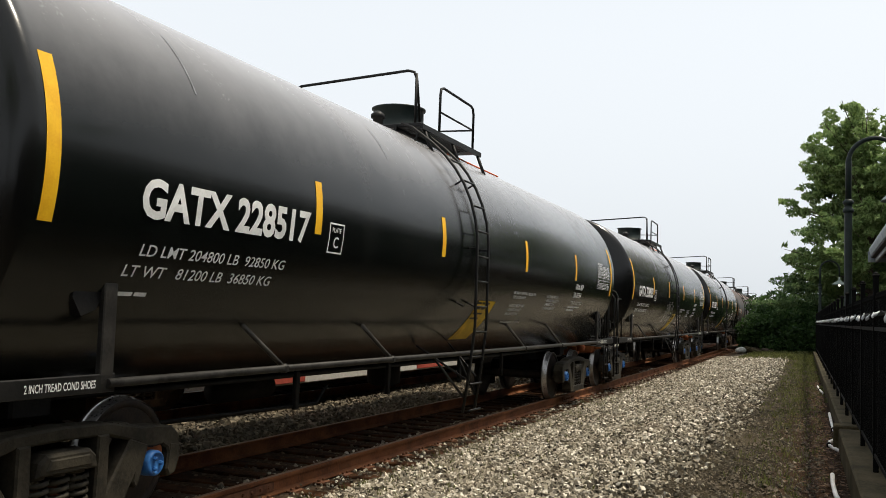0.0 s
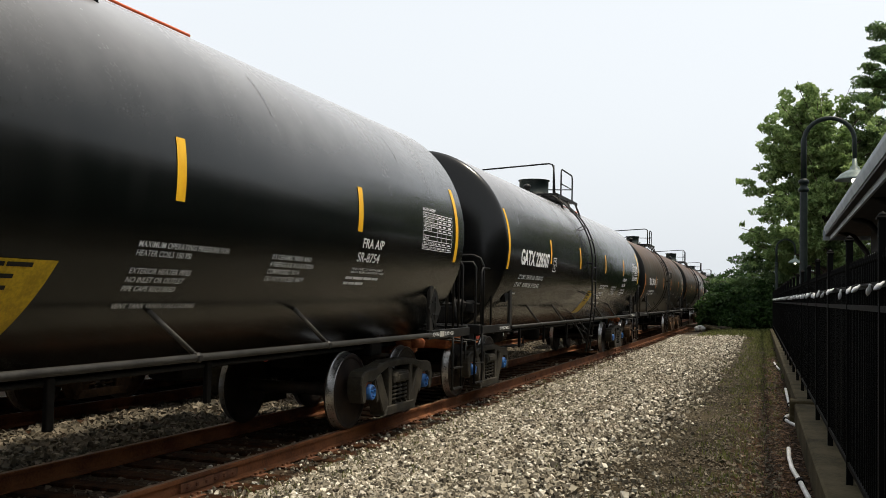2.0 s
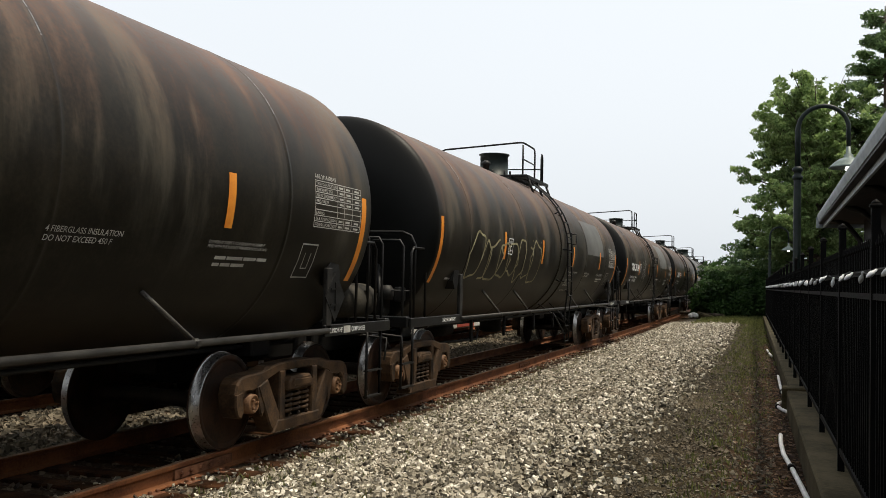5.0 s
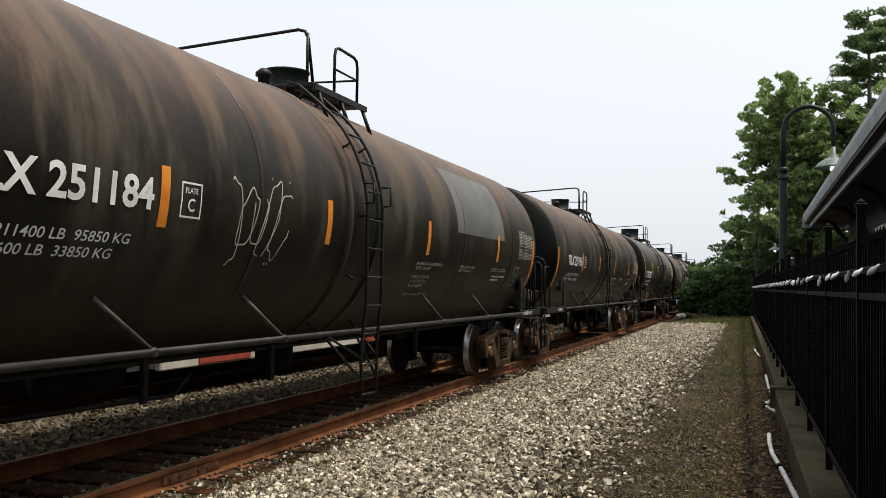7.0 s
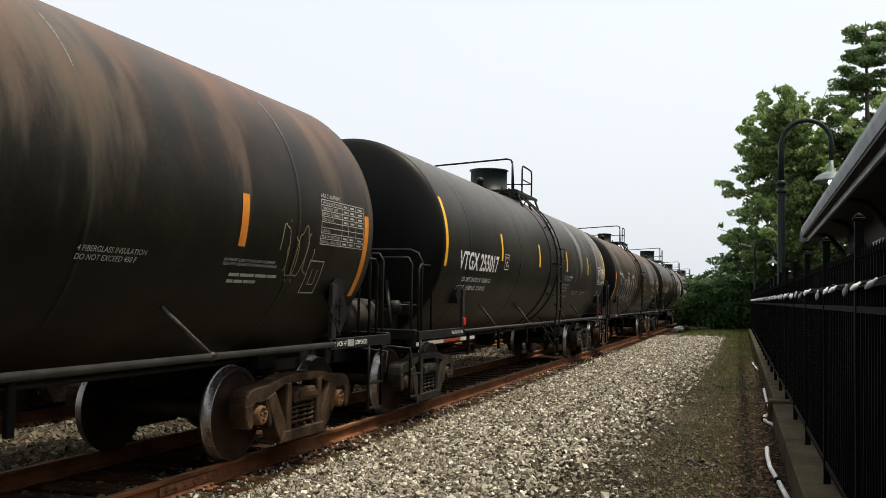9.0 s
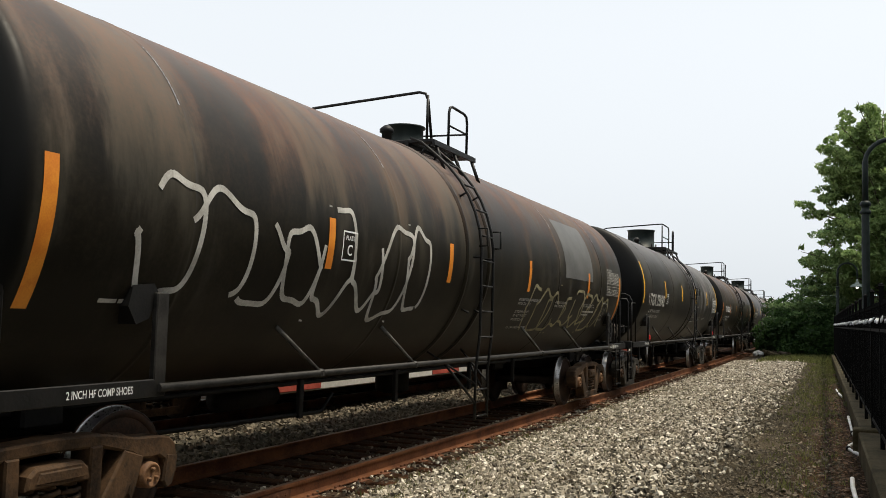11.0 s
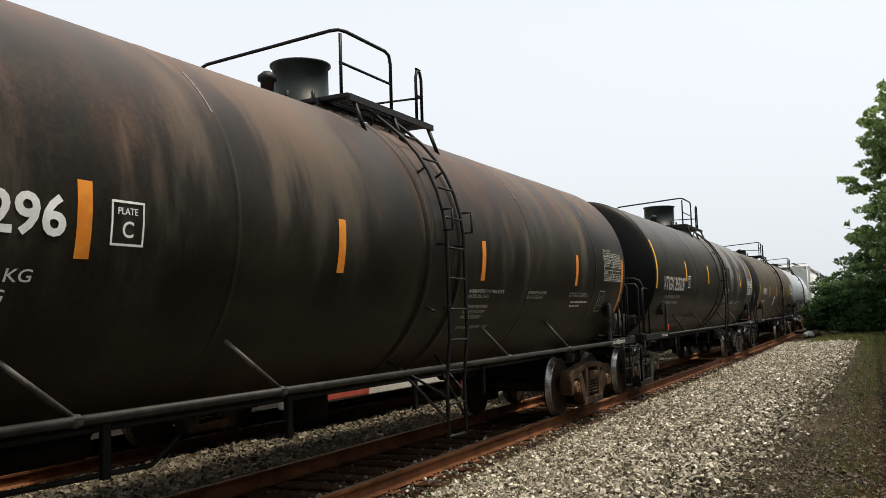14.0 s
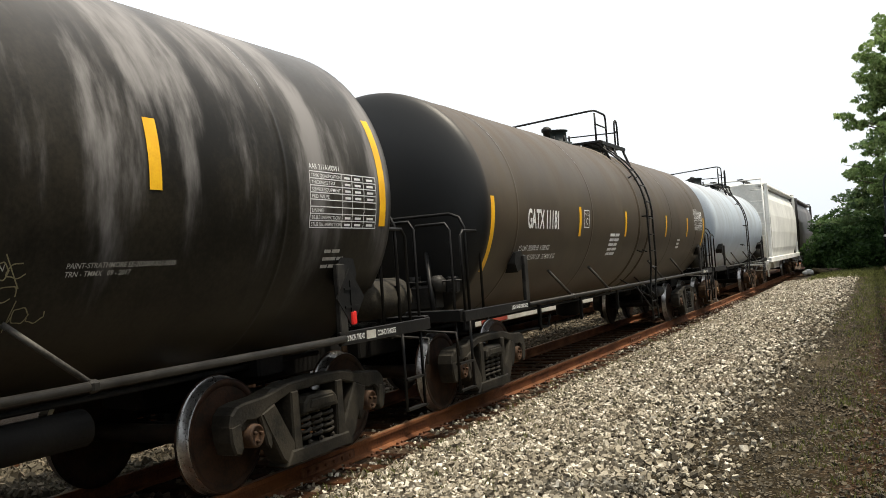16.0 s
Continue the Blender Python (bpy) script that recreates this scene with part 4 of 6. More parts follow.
    if d > 0:
        for s in (1, -1):
            m = Mesh().slab([(e - 0.90, 1.50), (e - 0.68, 1.76), (e - 0.46, 1.50), (e - 0.68, 1.24)], s * 1.475, s * 1.49)
            m.box((s * 1.495, e - 0.68, 1.50), (0.012, 0.03, 0.30)).box((s * 1.495, e - 0.68, 1.58), (0.012, 0.22, 0.02)).box((s * 1.495, e - 0.68, 1.42), (0.012, 0.22, 0.02))
            part("placard_holder", m, st, car, "black diamond placard holder")


def underside(car, half, struts, style):
    st = M["dark_steel"]
    for s in (1, -1):
        part("side_pipe", Mesh().rod([(s * 1.49, -half + (0.80 if style == "new" else 1.17), 1.15), (s * 1.49, half - 0.82, 1.15)], 0.031, 10), M["grey_steel"], car, "grey steel safety pipe along the side")
        for y in struts:
            part("strut", Mesh().rod([(s * 1.28, y - 0.42, 1.56), (s * 1.47, y, 1.17)], 0.021, 6), M["strut_grey"], car)
            part("pipe_clamp", Mesh().box((s * 1.49, y, 1.15), (0.08, 0.08, 0.08), bevel=0.02), M["grey_steel"], car)
    m = Mesh().lathe([(0.14, 0.0), (0.24, 0.04), (0.24, 0.30), (0.20, 0.34)], 18, "z", (0, 0.0, 0.60))
    part("bottom_outlet", m, st, car)
    for x in (-0.62, 0.62):
        part("brake_pipe", Mesh().rod([(x, -half, 0.96), (x, half, 0.96)], 0.025, 6), st, car)
    part("brake_cylinder", Mesh().lathe([(0.0, -0.5), (0.13, -0.46), (0.13, 0.46), (0.0, 0.5)], 16, "y", (0.80 if style == "dull" else 0.1, 4.0 if style == "dull" else -3.6, 0.80)), st, car)
    part("valve_box", Mesh().box((0.1, 3.6, 0.86), (0.4, 0.5, 0.16), bevel=0.03), st, car)
    for y in (-3.4, -1.2, 1.3, 3.3):
        part("pipe_hanger", Mesh().box((0.65, y, 0.80), (0.05, 0.08, 0.40), bevel=0.008), st, car)
    rod = Mesh().rod([(0.75, -half + 1.9, 0.70), (0.6, -2.9, 0.62), (0.5, -2.5, 0.78)], 0.022, 6)
    part("brake_rod", rod, st, car)


def bars(mesh, u, w, widths, height, gap):
    """Rows of small writing that cannot be read."""
    for k, row in enumerate(widths):
        x = u
        for c in row:
            tank_sheet(mesh, x, x + c, w - k * gap, w - k * gap + height, 0.005, rows=1)
            x += c + height * 0.55


STRIPES = {"G": (-7.76, -4.75, -1.84, 1.47, 4.52, 7.56), "T": (-7.58, -4.39, -1.62, 1.42, 4.93, 7.50), "V": (-7.45, -4.38, -1.38, 1.57, 4.50, 7.38), "W": (-7.45, -4.38, -1.38, 1.57, 4.50, 7.38), "B": (-7.13, -3.66, -0.91, 2.47, 4.78, 6.9)}
HALF = {"G": 7.86, "T": 7.68, "V": 7.52, "W": 7.52, "B": 7.22}
# ladder; platform corner, its near rail end, end frame from and to; manway place, height, radius
LAYOUT = {"G": (-0.80, -0.89, -0.80, -0.04, 1.30, 0.17, 0.50, 0.37), "T": (-0.70, -0.70, -0.62, 0.04, 0.72, 0.17, 0.42, 0.27), "V": (0.72, -0.28, 1.02, 1.75, 1.98, 0.17, 0.62, 0.42), "W": (0.10, -0.67, -0.60, 0.25, 1.2, 0.1, 0.58, 0.42), "B": (0.50, 0.25, 1.05, 1.70, 1.92, 0.0, 0.30, 0.22),
          "U": (0.42, -0.34, 0.74, 1.36, 1.50, 0.02, 0.54, 0.31)}
RAIL_TOP = {"U": 0.74, "G": 0.77, "T": 0.69, "V": 0.78, "W": 0.72, "B": 0.65}
# where the struts meet the side pipe
STRUTS = {"G": (-4.97, -2.85, 1.95, 4.14), "T": (-4.40, -2.43, 2.24, 4.58), "V": (-4.40, -1.87, 1.95, 3.96), "W": (-4.40, -1.87, 1.95, 3.96), "B": (-4.2, -2.2, 2.0, 4.2)}
TRUCK_AT = {"G": 6.98, "T": 6.98, "V": 6.80, "W": 6.80, "B": 6.45}


def markings(car, kind):
    """Reflective stripes, load plates, tables and small stencils of one kind of car."""
    stripe = M["orange"] if kind == "T" else M["yellow"]
    low, high = (2.09, 2.55) if kind == "T" else ((2.05, 2.5) if kind == "B" else (2.33, 2.80))
    arc = lambda z: math.asin((z - TANK_Z) / TANK_R) * TANK_R
    for k, y in enumerate(STRIPES[kind]):
        end = k in (0, 5)
        a, b = (arc(low - 0.42 if kind in "TB" else low - 0.2), arc(high + (0.03 if kind in "TB" else 0.33))) if end else (arc(low), arc(high))
        m = Mesh()
        tank_sheet(m, y - 0.055, y + 0.055, a, b, 0.004, rows=10)
        part("reflective_stripe", m, stripe, car, "orange reflective stripe" if kind == "T" else "yellow reflective stripe")
    paint = M["white_paint"]
    # boxed plate letter
    u, z = STRIPES[kind][1] + 0.20, 2.32
    m = Mesh()
    w = arc(z)
    for a, b, c, d in ((0, 0.27, -0.14, -0.125), (0, 0.27, 0.125, 0.14), (0, 0.015, -0.14, 0.14), (0.255, 0.27, -0.14, 0.14)):
        tank_sheet(m, u + a, u + b, w + c, w + d, 0.005, rows=2)
    tank_text(m, "PLATE", u + 0.05, z + 0.055, 0.042)
    tank_text(m, "C", u + 0.09, z - 0.085, 0.10)
    part("plate_box", m, paint, car, "white boxed plate letter")
    # inspection table
    u0, z0 = {"G": (6.32, 2.25), "T": (6.38, 2.20), "V": (6.22, 2.11), "W": (6.22, 2.11), "B": (5.70, 2.22)}[kind]
    u1, w0, w1 = u0 + 1.04, arc(z0), arc(z0 + 0.46)
    m = Mesh()
    words = ["STUB SILL INSPECTION", "88.B.2 INSPECTION", "LINING:", "", "PRD: VALVE", "SERVICE EQUIPMENT", "THICKNESS TEST", "TANK QUALIFICATION"]
    for k in range(9):
        w = w0 + (w1 - w0) * k / 8
        tank_sheet(m, u0, u1, w - 0.004, w + 0.004, 0.005, rows=1)
        z = TANK_Z + TANK_R * math.sin((w + 0.012) / TANK_R)
        if k < 8:
            if words[k]:
                tank_text(m, words[k], u0 + 0.02, z, 0.030, min(0.44, 0.025 * len(words[k])), 0.0, 0.004)
            if k not in (2, 3):
                for x, c in ((u0 + 0.52, 0.09), (u0 + 0.68, 0.10), (u0 + 0.88, 0.11)):
                    tank_sheet(m, x, x + c, w + 0.016, w + 0.036, 0.005, rows=1)
    tank_text(m, "AAR 211A100W1", u0, TANK_Z + TANK_R * math.sin((w1 + 0.02) / TANK_R), 0.045, 0.45, 0.0, 0.006)
    for x in (u0, u0 + 0.48, u0 + 0.64, u0 + 0.83, u1):
        tank_sheet(m, x - 0.004, x + 0.004, w0, w1, 0.005, rows=3)
    part("inspection_table", m, M["dull_paint"] if kind == "T" else paint, car, "white stencilled inspection table")
    # small stencils near the far half
    heater = ["HEATER COILS 150 PSI", "", "EXTERIOR HEATER PIPES", "NO INLET OR OUTLET", "PIPE CAPS REQUIRED", "", "VENT TANK WHEN UNLOADING"]
    owner = ["OWNERSHIP SUBJECT TO A SECURITY AGREEMENT", "FILED WITH THE SURFACE TRANSPORTATION BOARD"]
    insulation = ["4 FIBERGLASS INSULATION", "DO NOT EXCEED 450 F"]
    stencil_sets = {
        "G": [(1.12, 1.98, 0.045, ["MAXIMUM OPERATING PRESSURE FOR"] + heater), (2.90, 1.97, 0.046, ["0.5 CERAMIC FIBER AND", "4 FIBERGLASS INSULATION", "COMPRESSED TO 4", "DO NOT EXCEED 450 F"]), (4.52, 1.93, 0.024, owner)],
        "T": [(1.12, 1.95, 0.042, ["MAXIMUM OPERATING PRESSURE FOR"] + heater), (2.97, 1.95, 0.042, insulation), (4.72, 1.96, 0.026, owner)],
        "V": [(1.33, 2.19, 0.048, ["MAXIMUM OPERATING PRESSURE", "FOR " + heater[0]] + heater[1:]), (2.76, 1.85, 0.040, ["4 FIBERGLASS INSULATION", "DO NOT EXCEED 300 F"]), (3.86, 1.85, 0.034, ["PAINT-STRATHMORE EE-2020RP-B21-0035", "TRN - TMMX   09 - 2017"])],
        "B": []}
    stencil_sets = stencil_sets["V" if kind == "W" else kind]
    faint = M["dull_paint"] if kind in "TVW" else paint
    for u, z, h, rows in stencil_sets:
        m = Mesh()
        for k, body in enumerate(rows):
            if body:
                tank_text(m, body, u, z - k * h * 1.40, h, None, 0.12, 0.006)
        part("stencil", m, faint, car, "small white stencilled note")
    m = Mesh()
    small = 0.030
    if kind in "GT":
        bars(m, STRIPES[kind][4] - 0.06, arc(1.83), [(0.16, 0.24, 0.2, 0.16), (0.1, 0.14, 0.2)], small, 0.062)
        bars(m, -7.0, arc(1.72), [(0.16, 0.12)], small, 0.068)
    elif kind == "B":
        bars(m, -1.9, arc(2.05), [(0.3, 0.26), (0.26, 0.3), (0.3, 0.2), (0.24, 0.3), (0.2, 0.3)], 0.05, 0.085)
        bars(m, 3.8, arc(1.95), [(0.3,), (0.26,), (0.3,)], 0.05, 0.085)
    else:
        bars(m, 6.5, arc(1.90), [(0.1, 0.12), (0.2, 0.1), (0.1, 0.2)], small, 0.068)
    part("stencil", m, faint, car, "small white stencilled note")
    if kind == "T":
        m = Mesh()
        for a, b, c, d in ((0, 0.32, 0, 0.014), (0, 0.32, 0.35, 0.364), (0, 0.014, 0, 0.36), (0.306, 0.32, 0, 0.36), (0.10, 0.22, 0.10, 0.112), (0.10, 0.112, 0.10, 0.27), (0.21, 0.222, 0.10, 0.27)):
            tank_sheet(m, 6.25 + a, 6.25 + b, -0.78 + c, -0.78 + d, 0.005, rows=2)
        part("stencil", m, faint, car, "outlined square stencil")
    if kind == "G":
        m = Mesh()
        tank_text(m, "FRA AIP", 4.64, 2.17, 0.10, 0.54, 0.0, 0.02)
        tank_text(m, "SR-8754", 4.57, 2.02, 0.10, 0.56, 0.0, 0.02)
        part("stencil", m, paint, car, "small white stencilled approval")
        m = Mesh()
        vs, fs = [], []
        for i in range(9):
            w = -0.67 - 0.66 * i / 8
            s = -0.16 * i / 8
            vs += [arc_on_tank(-0.22 + s, w, 0.005), arc_on_tank(0.44 + s, w, 0.005)]
        m.add(vs, [(2 * i, 2 * i + 1, 2 * i + 3, 2 * i + 2) for i in range(8)], True)
        panel = part("yellow_panel", m, M["yellow_dirty"], car, "dirty yellow slanted warning panel behind the ladder")
        m = Mesh()
        bars(m, -0.2, -0.72, [(0.16, 0.1, 0.2), (0.2, 0.16), (0.14, 0.2), (0.2, 0.1)], 0.03, 0.08)
        for k in range(len(m.v)):
            x, y, z = m.v[k]
            m.v[k] = (x * 1.0025, y - 0.05, z - 0.001)
        part("stencil", m, M["black_steel"], panel)
    # polished strips that stand in for light glinting on the jacket's seams
    m = Mesh()
    tank_sheet(m, -6.32, -6.305, 0.75, 1.35, 0.004, rows=8)
    tank_sheet(m, -3.02, -3.005, 0.85, 1.30, 0.004, rows=8)
    tank_sheet(m, 3.0, 3.012, 0.8, 1.3, 0.004, rows=8)
    tank_sheet(m, 5.9, 5.912, 0.8, 1.35, 0.004, rows=8)
    part("seam_strip", m, M["tread"], car, "bright strip put on as the glint of a jacket seam")


def sill_words(car, body, half, start):
    m = Mesh()
    vs, fs, span = lettering(body, 0.062, 0.0, 1.0, 0.01)
    m.add([(1.4885, -half + start + x * 0.56 / span, 1.125 + y * 0.8) for x, y in vs], fs)
    a, b = (body[:12], body[13:]) if "TREAD" in body else (body[:9], body[10:])
    for words, y0, wide in ((a, half - 0.78, 0.29), (b, half - 0.27, 0.34)):
        vs, fs, span = lettering(words, 0.062, 0.0, 1.0, 0.01)
        m.add([(1.4885, y0 + x * wide / span, 1.125 + y * 0.8) for x, y in vs], fs)
    part("reflective_tape", Mesh().box((1.487, half - 0.38, 1.15), (0.006, 0.16, 0.075)), M["dull_paint"], car, "soiled white reflective tape")
    part("sill_lettering", m, M["white_paint"], car, "white brake shoe lettering")


def tank_car(kind, top):
    """One car of a kind, with a ladder and platform of a kind, without its own number."""
    take_shape(kind)
    half = HALF[kind]
    car = new("tank_car")
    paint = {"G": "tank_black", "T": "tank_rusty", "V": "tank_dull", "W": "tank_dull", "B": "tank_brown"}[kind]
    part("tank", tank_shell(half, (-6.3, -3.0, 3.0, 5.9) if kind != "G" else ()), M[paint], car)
    if kind in "TVWB":
        for dy in (-0.42, 0.34):
            y = LAYOUT[top][0] + dy
            m = Mesh().lathe([(TANK_R, y - 0.05), (TANK_R + 0.025, y - 0.035), (TANK_R + 0.025, y + 0.035), (TANK_R, y + 0.05)], 64, "y", (0, 0, TANK_Z))
            m.f = [f for f in m.f if len(f) == 4]
            m.smooth = [True] * len(m.f)
            part("tank_band", m, M[paint], car)
    style = {"G": "new", "T": "old"}.get(kind, "dull")
    underside(car, half, STRUTS[kind], style)
    end_gear(car, -1, half, style, False)
    end_gear(car, 1, half, style, kind != "G")
    ladder(car, LAYOUT[top][0], M["black_steel"], kind in "TVW")
    top_platform(car, top, kind == "G")
    markings(car, kind)
    sill_words(car, "2 INCH HF COMP SHOES" if kind == "T" else "2 INCH TREAD COND SHOES", half, {"G": 0.14, "T": 0.37}.get(kind, 0.58))
    add_trucks(car, (-TRUCK_AT[kind], TRUCK_AT[kind]), style)
    return car


def number(car, kind, mark, lines, capacity):
    """The car's own reporting mark, weights and end lettering."""
    take_shape(kind)
    u = {"G": -7.0, "T": -6.40, "V": -6.80, "W": -6.8, "B": -5.95}[kind]
    length = {"G": 2.11, "T": 1.88, "V": 2.28, "W": 2.2, "B": 1.26}[kind]
    paint = M["white_paint"] if kind != "V" else M["dull_paint"]
    m = Mesh()
    if mark:
        tank_text(m, mark, u, {"G": 2.25, "T": 2.215, "V": 2.11, "W": 2.12, "B": 2.16}[kind], {"G": 0.25, "T": 0.225, "V": 0.285, "W": 0.27, "B": 0.25}[kind], length, 0.0, 0.034 if kind == "G" else 0.024)
        part("reporting_mark", m, paint, car, "large white stencilled reporting mark")
    m = Mesh()
    for k, body in enumerate(lines):
        du, wide, z = {"G": ((0.08, 1.75, 1.99), (-0.02, 1.72, 1.85)), "T": ((-0.02, 1.72, 1.95), (-0.13, 1.68, 1.84)), "V": ((0.32, 1.58, 1.93), (0.18, 1.56, 1.80)), "W": ((0.32, 1.58, 1.93), (0.18, 1.56, 1.80)), "B": ((-0.18, 1.18, 1.86), (-0.30, 1.64, 1.74))}[kind][k]
        tank_text(m, body.replace(" LB ", " LB  ").replace("WT ", "WT   "), u + du, z, 0.082 if kind == "G" else 0.074, wide, 0.1, 0.008)
    if lines:
        part("weight_lettering", m, paint, car, "white weight lettering")
    if capacity:
        half = HALF[kind]
        m = Mesh()
        for k, body in enumerate([mark] + capacity):
            h = 0.125 if k == 0 else 0.072
            vs, fs, span = lettering(body, h, 0.0, 1.0, 0.012)
            w = 0.88 if k == 0 else 0.055 * len(body)
            for a in range(1):
                pts = []
                for x, y in vs:
                    px = -0.45 + (x - vs[:, 0].min()) * w / span
                    pz = 0.52 - (0.0 if k == 0 else 0.02 + 0.125 * k) + y
                    r = min(0.999, math.hypot(px, pz) / TANK_R)
                    pts.append((px, -half - 0.34 * math.sqrt(1 - r * r) - 0.012, TANK_Z + pz))
                m.add(pts, fs)
        part("end_lettering", m, M["dull_paint"], car, "white capacity lettering on the tank end")


def scribble(car, u0, u1, w0, w1, seed, mat, wide, strokes, label):
    """Loose looping graffiti strokes that spell nothing."""
    r = random.Random(seed)
    m = Mesh()
    n = strokes
    for k in range(n):
        cx = u0 + (u1 - u0) * (k + 0.5) / n
        rx, rw = (u1 - u0) / n * r.uniform(0.4, 0.75), (w1 - w0) * r.uniform(0.35, 0.55)
        cy = (w0 + w1) / 2 + r.uniform(-0.08, 0.08) * (w1 - w0)
        a0, turn, lean = r.uniform(0, 6.28), r.uniform(3.5, 7.5), r.uniform(-0.2, 0.35)
        pts = []
        for i in range(64):
            a = a0 + turn * i / 63
            y = math.sin(a * r.choice((1, 1, 1.0)) + 0.3 * math.sin(3 * a + k))
            pts.append((cx + rx * math.cos(a) + lean * y * rw, cy + rw * y))
        tank_stroke(m, pts, wide)
    for k in range(max(2, n // 3)):
        x = r.uniform(u0, u1)
        tank_stroke(m, [(x, w0 - 0.05), (x + r.uniform(-0.2, 0.3), w1 + 0.05)], wide)
    part("graffiti", m, mat, car, label)


def patch(car, u0, u1, w0, w1):
    m = Mesh()
    tank_sheet(m, u0, u1, w0, w1, 0.003, rows=14)
    part("repaint_patch", m, M["patch"], car, "flat grey repainted patch")


def red_marker(car, half):
    part("marker", Mesh().box((1.485, -half + 1.19, 1.30), (0.04, 0.10, 0.12), bevel=0.01), M["red"], car, "red marker on the sill corner")
    part("marker", Mesh().box((1.485, half - 0.66, 1.32), (0.04, 0.08, 0.12), bevel=0.01), M["red"], car, "red marker on the sill corner")


# place of each car along the track at the start
CAR_AT = (11.6, 29.59, 47.54, 65.28, 82.86, 100.45, 118.04, 135.84, 153.5, 171.17, 188.82, 206.48, 223.67)
TRAIN = []


def build_train():
    bases = {k: tank_car("T" if k == "U" else k, k) for k in "GTVWBU"}
    sets = [("G", "GATX 228517", ["LD LMT 204800 LB 92850 KG", "LT WT 81200 LB 36850 KG"], ["29240 US GAL", "110685 L"]),
            ("G", "GATX 228503", ["LD LMT 204700 LB 92800 KG", "LT WT 81300 LB 36900 KG"], ["29240 US GAL", "110685 L"]),
            ("G", "GATX 228507", ["LD LMT 204200 LB 92600 KG", "LT WT 81800 LB 37100 KG"], ["29240 US GAL", "110685 L"]),
            ("T", "TILX 251241", ["LD LMT 211700 LB 96000 KG", "LT WT 74300 LB 33700 KG"], ["CAPY 25430 US GAL", "CAPY 21176 IMP GAL", "CAPY 96 263 L"]),
            ("T", "", [], []),
            ("T", "TILX 251184", ["LD LMT 211400 LB 95850 KG", "LT WT 74600 LB 33850 KG"], ["CAPY 25430 US GAL", "CAPY 21176 IMP GAL", "CAPY 96 263 L"]),
            ("T", "TILX 251196", ["LD LMT 211700 LB 96000 KG", "LT WT 74300 LB 33700 KG"], ["CAPY 25430 US GAL", "CAPY 21176 IMP GAL", "CAPY 96 263 L"]),
            ("W", "VTGX 255017", ["LD LMT 204200 LB 92600 KG", "LT WT 81800 LB 37100 KG"], []),
            ("T", "", [], []),
            ("V", "VTGX 255042", ["LD LMT 204200 LB 92600 KG", "LT WT 81800 LB 37100 KG"], ["CAPY 25560 US GAL", "CAPY 96 755 L"]),
            ("T", "TILX 251296", ["LD LMT 212000 LB 96150 KG", "LT WT 74000 LB 33550 KG"], ["CAPY 25500 US GAL", "CAPY 21234 IMP GAL", "CAPY 96 528 L"]),
            ("V", "VTGX 255037", ["LD LMT 204400 LB 92700 KG", "LT WT 81600 LB 37000 KG"], ["CAPY 25560 US GAL", "CAPY 96 755 L"]),
            ("B", "GATX 11181", ["LD LMT 203500 LB 92300 KG", "LT WT 82500 LB 37400 KG"], [])]
    looks = {"G": "clean glossy black tank car with yellow reflective stripes", "T": "weathered rusty brown-black tank car with orange stripes", "V": "dull black tank car with yellow stripes and grey streaks", "W": "dull black tank car with yellow stripes and a dusty side", "B": "dusty brown tank car with yellow stripes"}
    tops = ["U" if i in (4, 10) else row[0] for i, row in enumerate(sets)]
    last = {top: i for i, top in enumerate(tops)}
    for i, (kind, mark, lines, cap) in enumerate(sets):
        y = CAR_AT[i]
        if last[tops[i]] == i:
            car = bases[tops[i]]
            car.matrix_basis = on_track(y)
        else:
            car = copy_thing(bases[tops[i]], on_track(y))
        TRAIN.append((car, y))
        number(car, kind, mark, lines, cap)
        tagged(car, looks[kind], "tank car", "tank cars of the train")
        if kind in "VW":
            red_marker(car, HALF[kind])
    cars = [c for c, _ in TRAIN]
    take_shape("G")
    scribble(cars[1], -1.9, -0.5, -0.95, -0.35, 3, M["dull_paint"], 0.014, 7, "thin scratched graffiti")
    take_shape("T")
    scribble(cars[4], -6.2, -1.9, -0.75, 0.0, 5, M["chalk"], 0.035, 8, "sketchy pale yellow graffiti")
    scribble(cars[5], -3.5, -2.5, -0.55, 0.15, 8, M["dull_paint"], 0.014, 5, "thin white chalk drawing")
    scribble(cars[8], -6.8, -2.2, -0.8, 0.15, 11, M["dull_paint"], 0.05, 8, "large white outline graffiti")
    scribble(cars[8], 1.6, 6.8, -1.0, -0.25, 12, M["chalk"], 0.05, 10, "large pale yellow graffiti")
    scribble(cars[6], 5.6, 6.3, -0.6, -0.1, 13, M["chalk"], 0.014, 4, "small faded graffiti")
    for row, (u, w) in enumerate(((3.05, -0.66), (3.0, -0.80), (3.25, -0.94))):
        scribble(cars[11], u, u + 0.55, w, w + 0.10, 20 + row, M["chalk"], 0.008, 5, "faint chalk scrawl")
    for k, area in ((4, (3.1, 5.45, 0.0, 0.9)), (5, (2.65, 5.3, 0.03, 1.12)), (8, (3.35, 5.2, -0.04, 1.05))):
        patch(cars[k], *area)
    tagged(cars[4], "rusty brown-black tank car with sketchy yellow graffiti")
    tagged(cars[8], "rusty brown-black tank car with large outlined graffiti")
    # pale tank car of the older, shorter kind
    car = new("tank_car")
    half = 5.6
    take_shape("P")
    part("tank", tank_shell(half, (-2, 2)), M["tank_white"], car)
    underside(car, half, (-3.2, -1.4, 1.4, 3.2), "old")
    end_gear(car, -1, half, "old", False)
    end_gear(car, 1, half, "old", True)
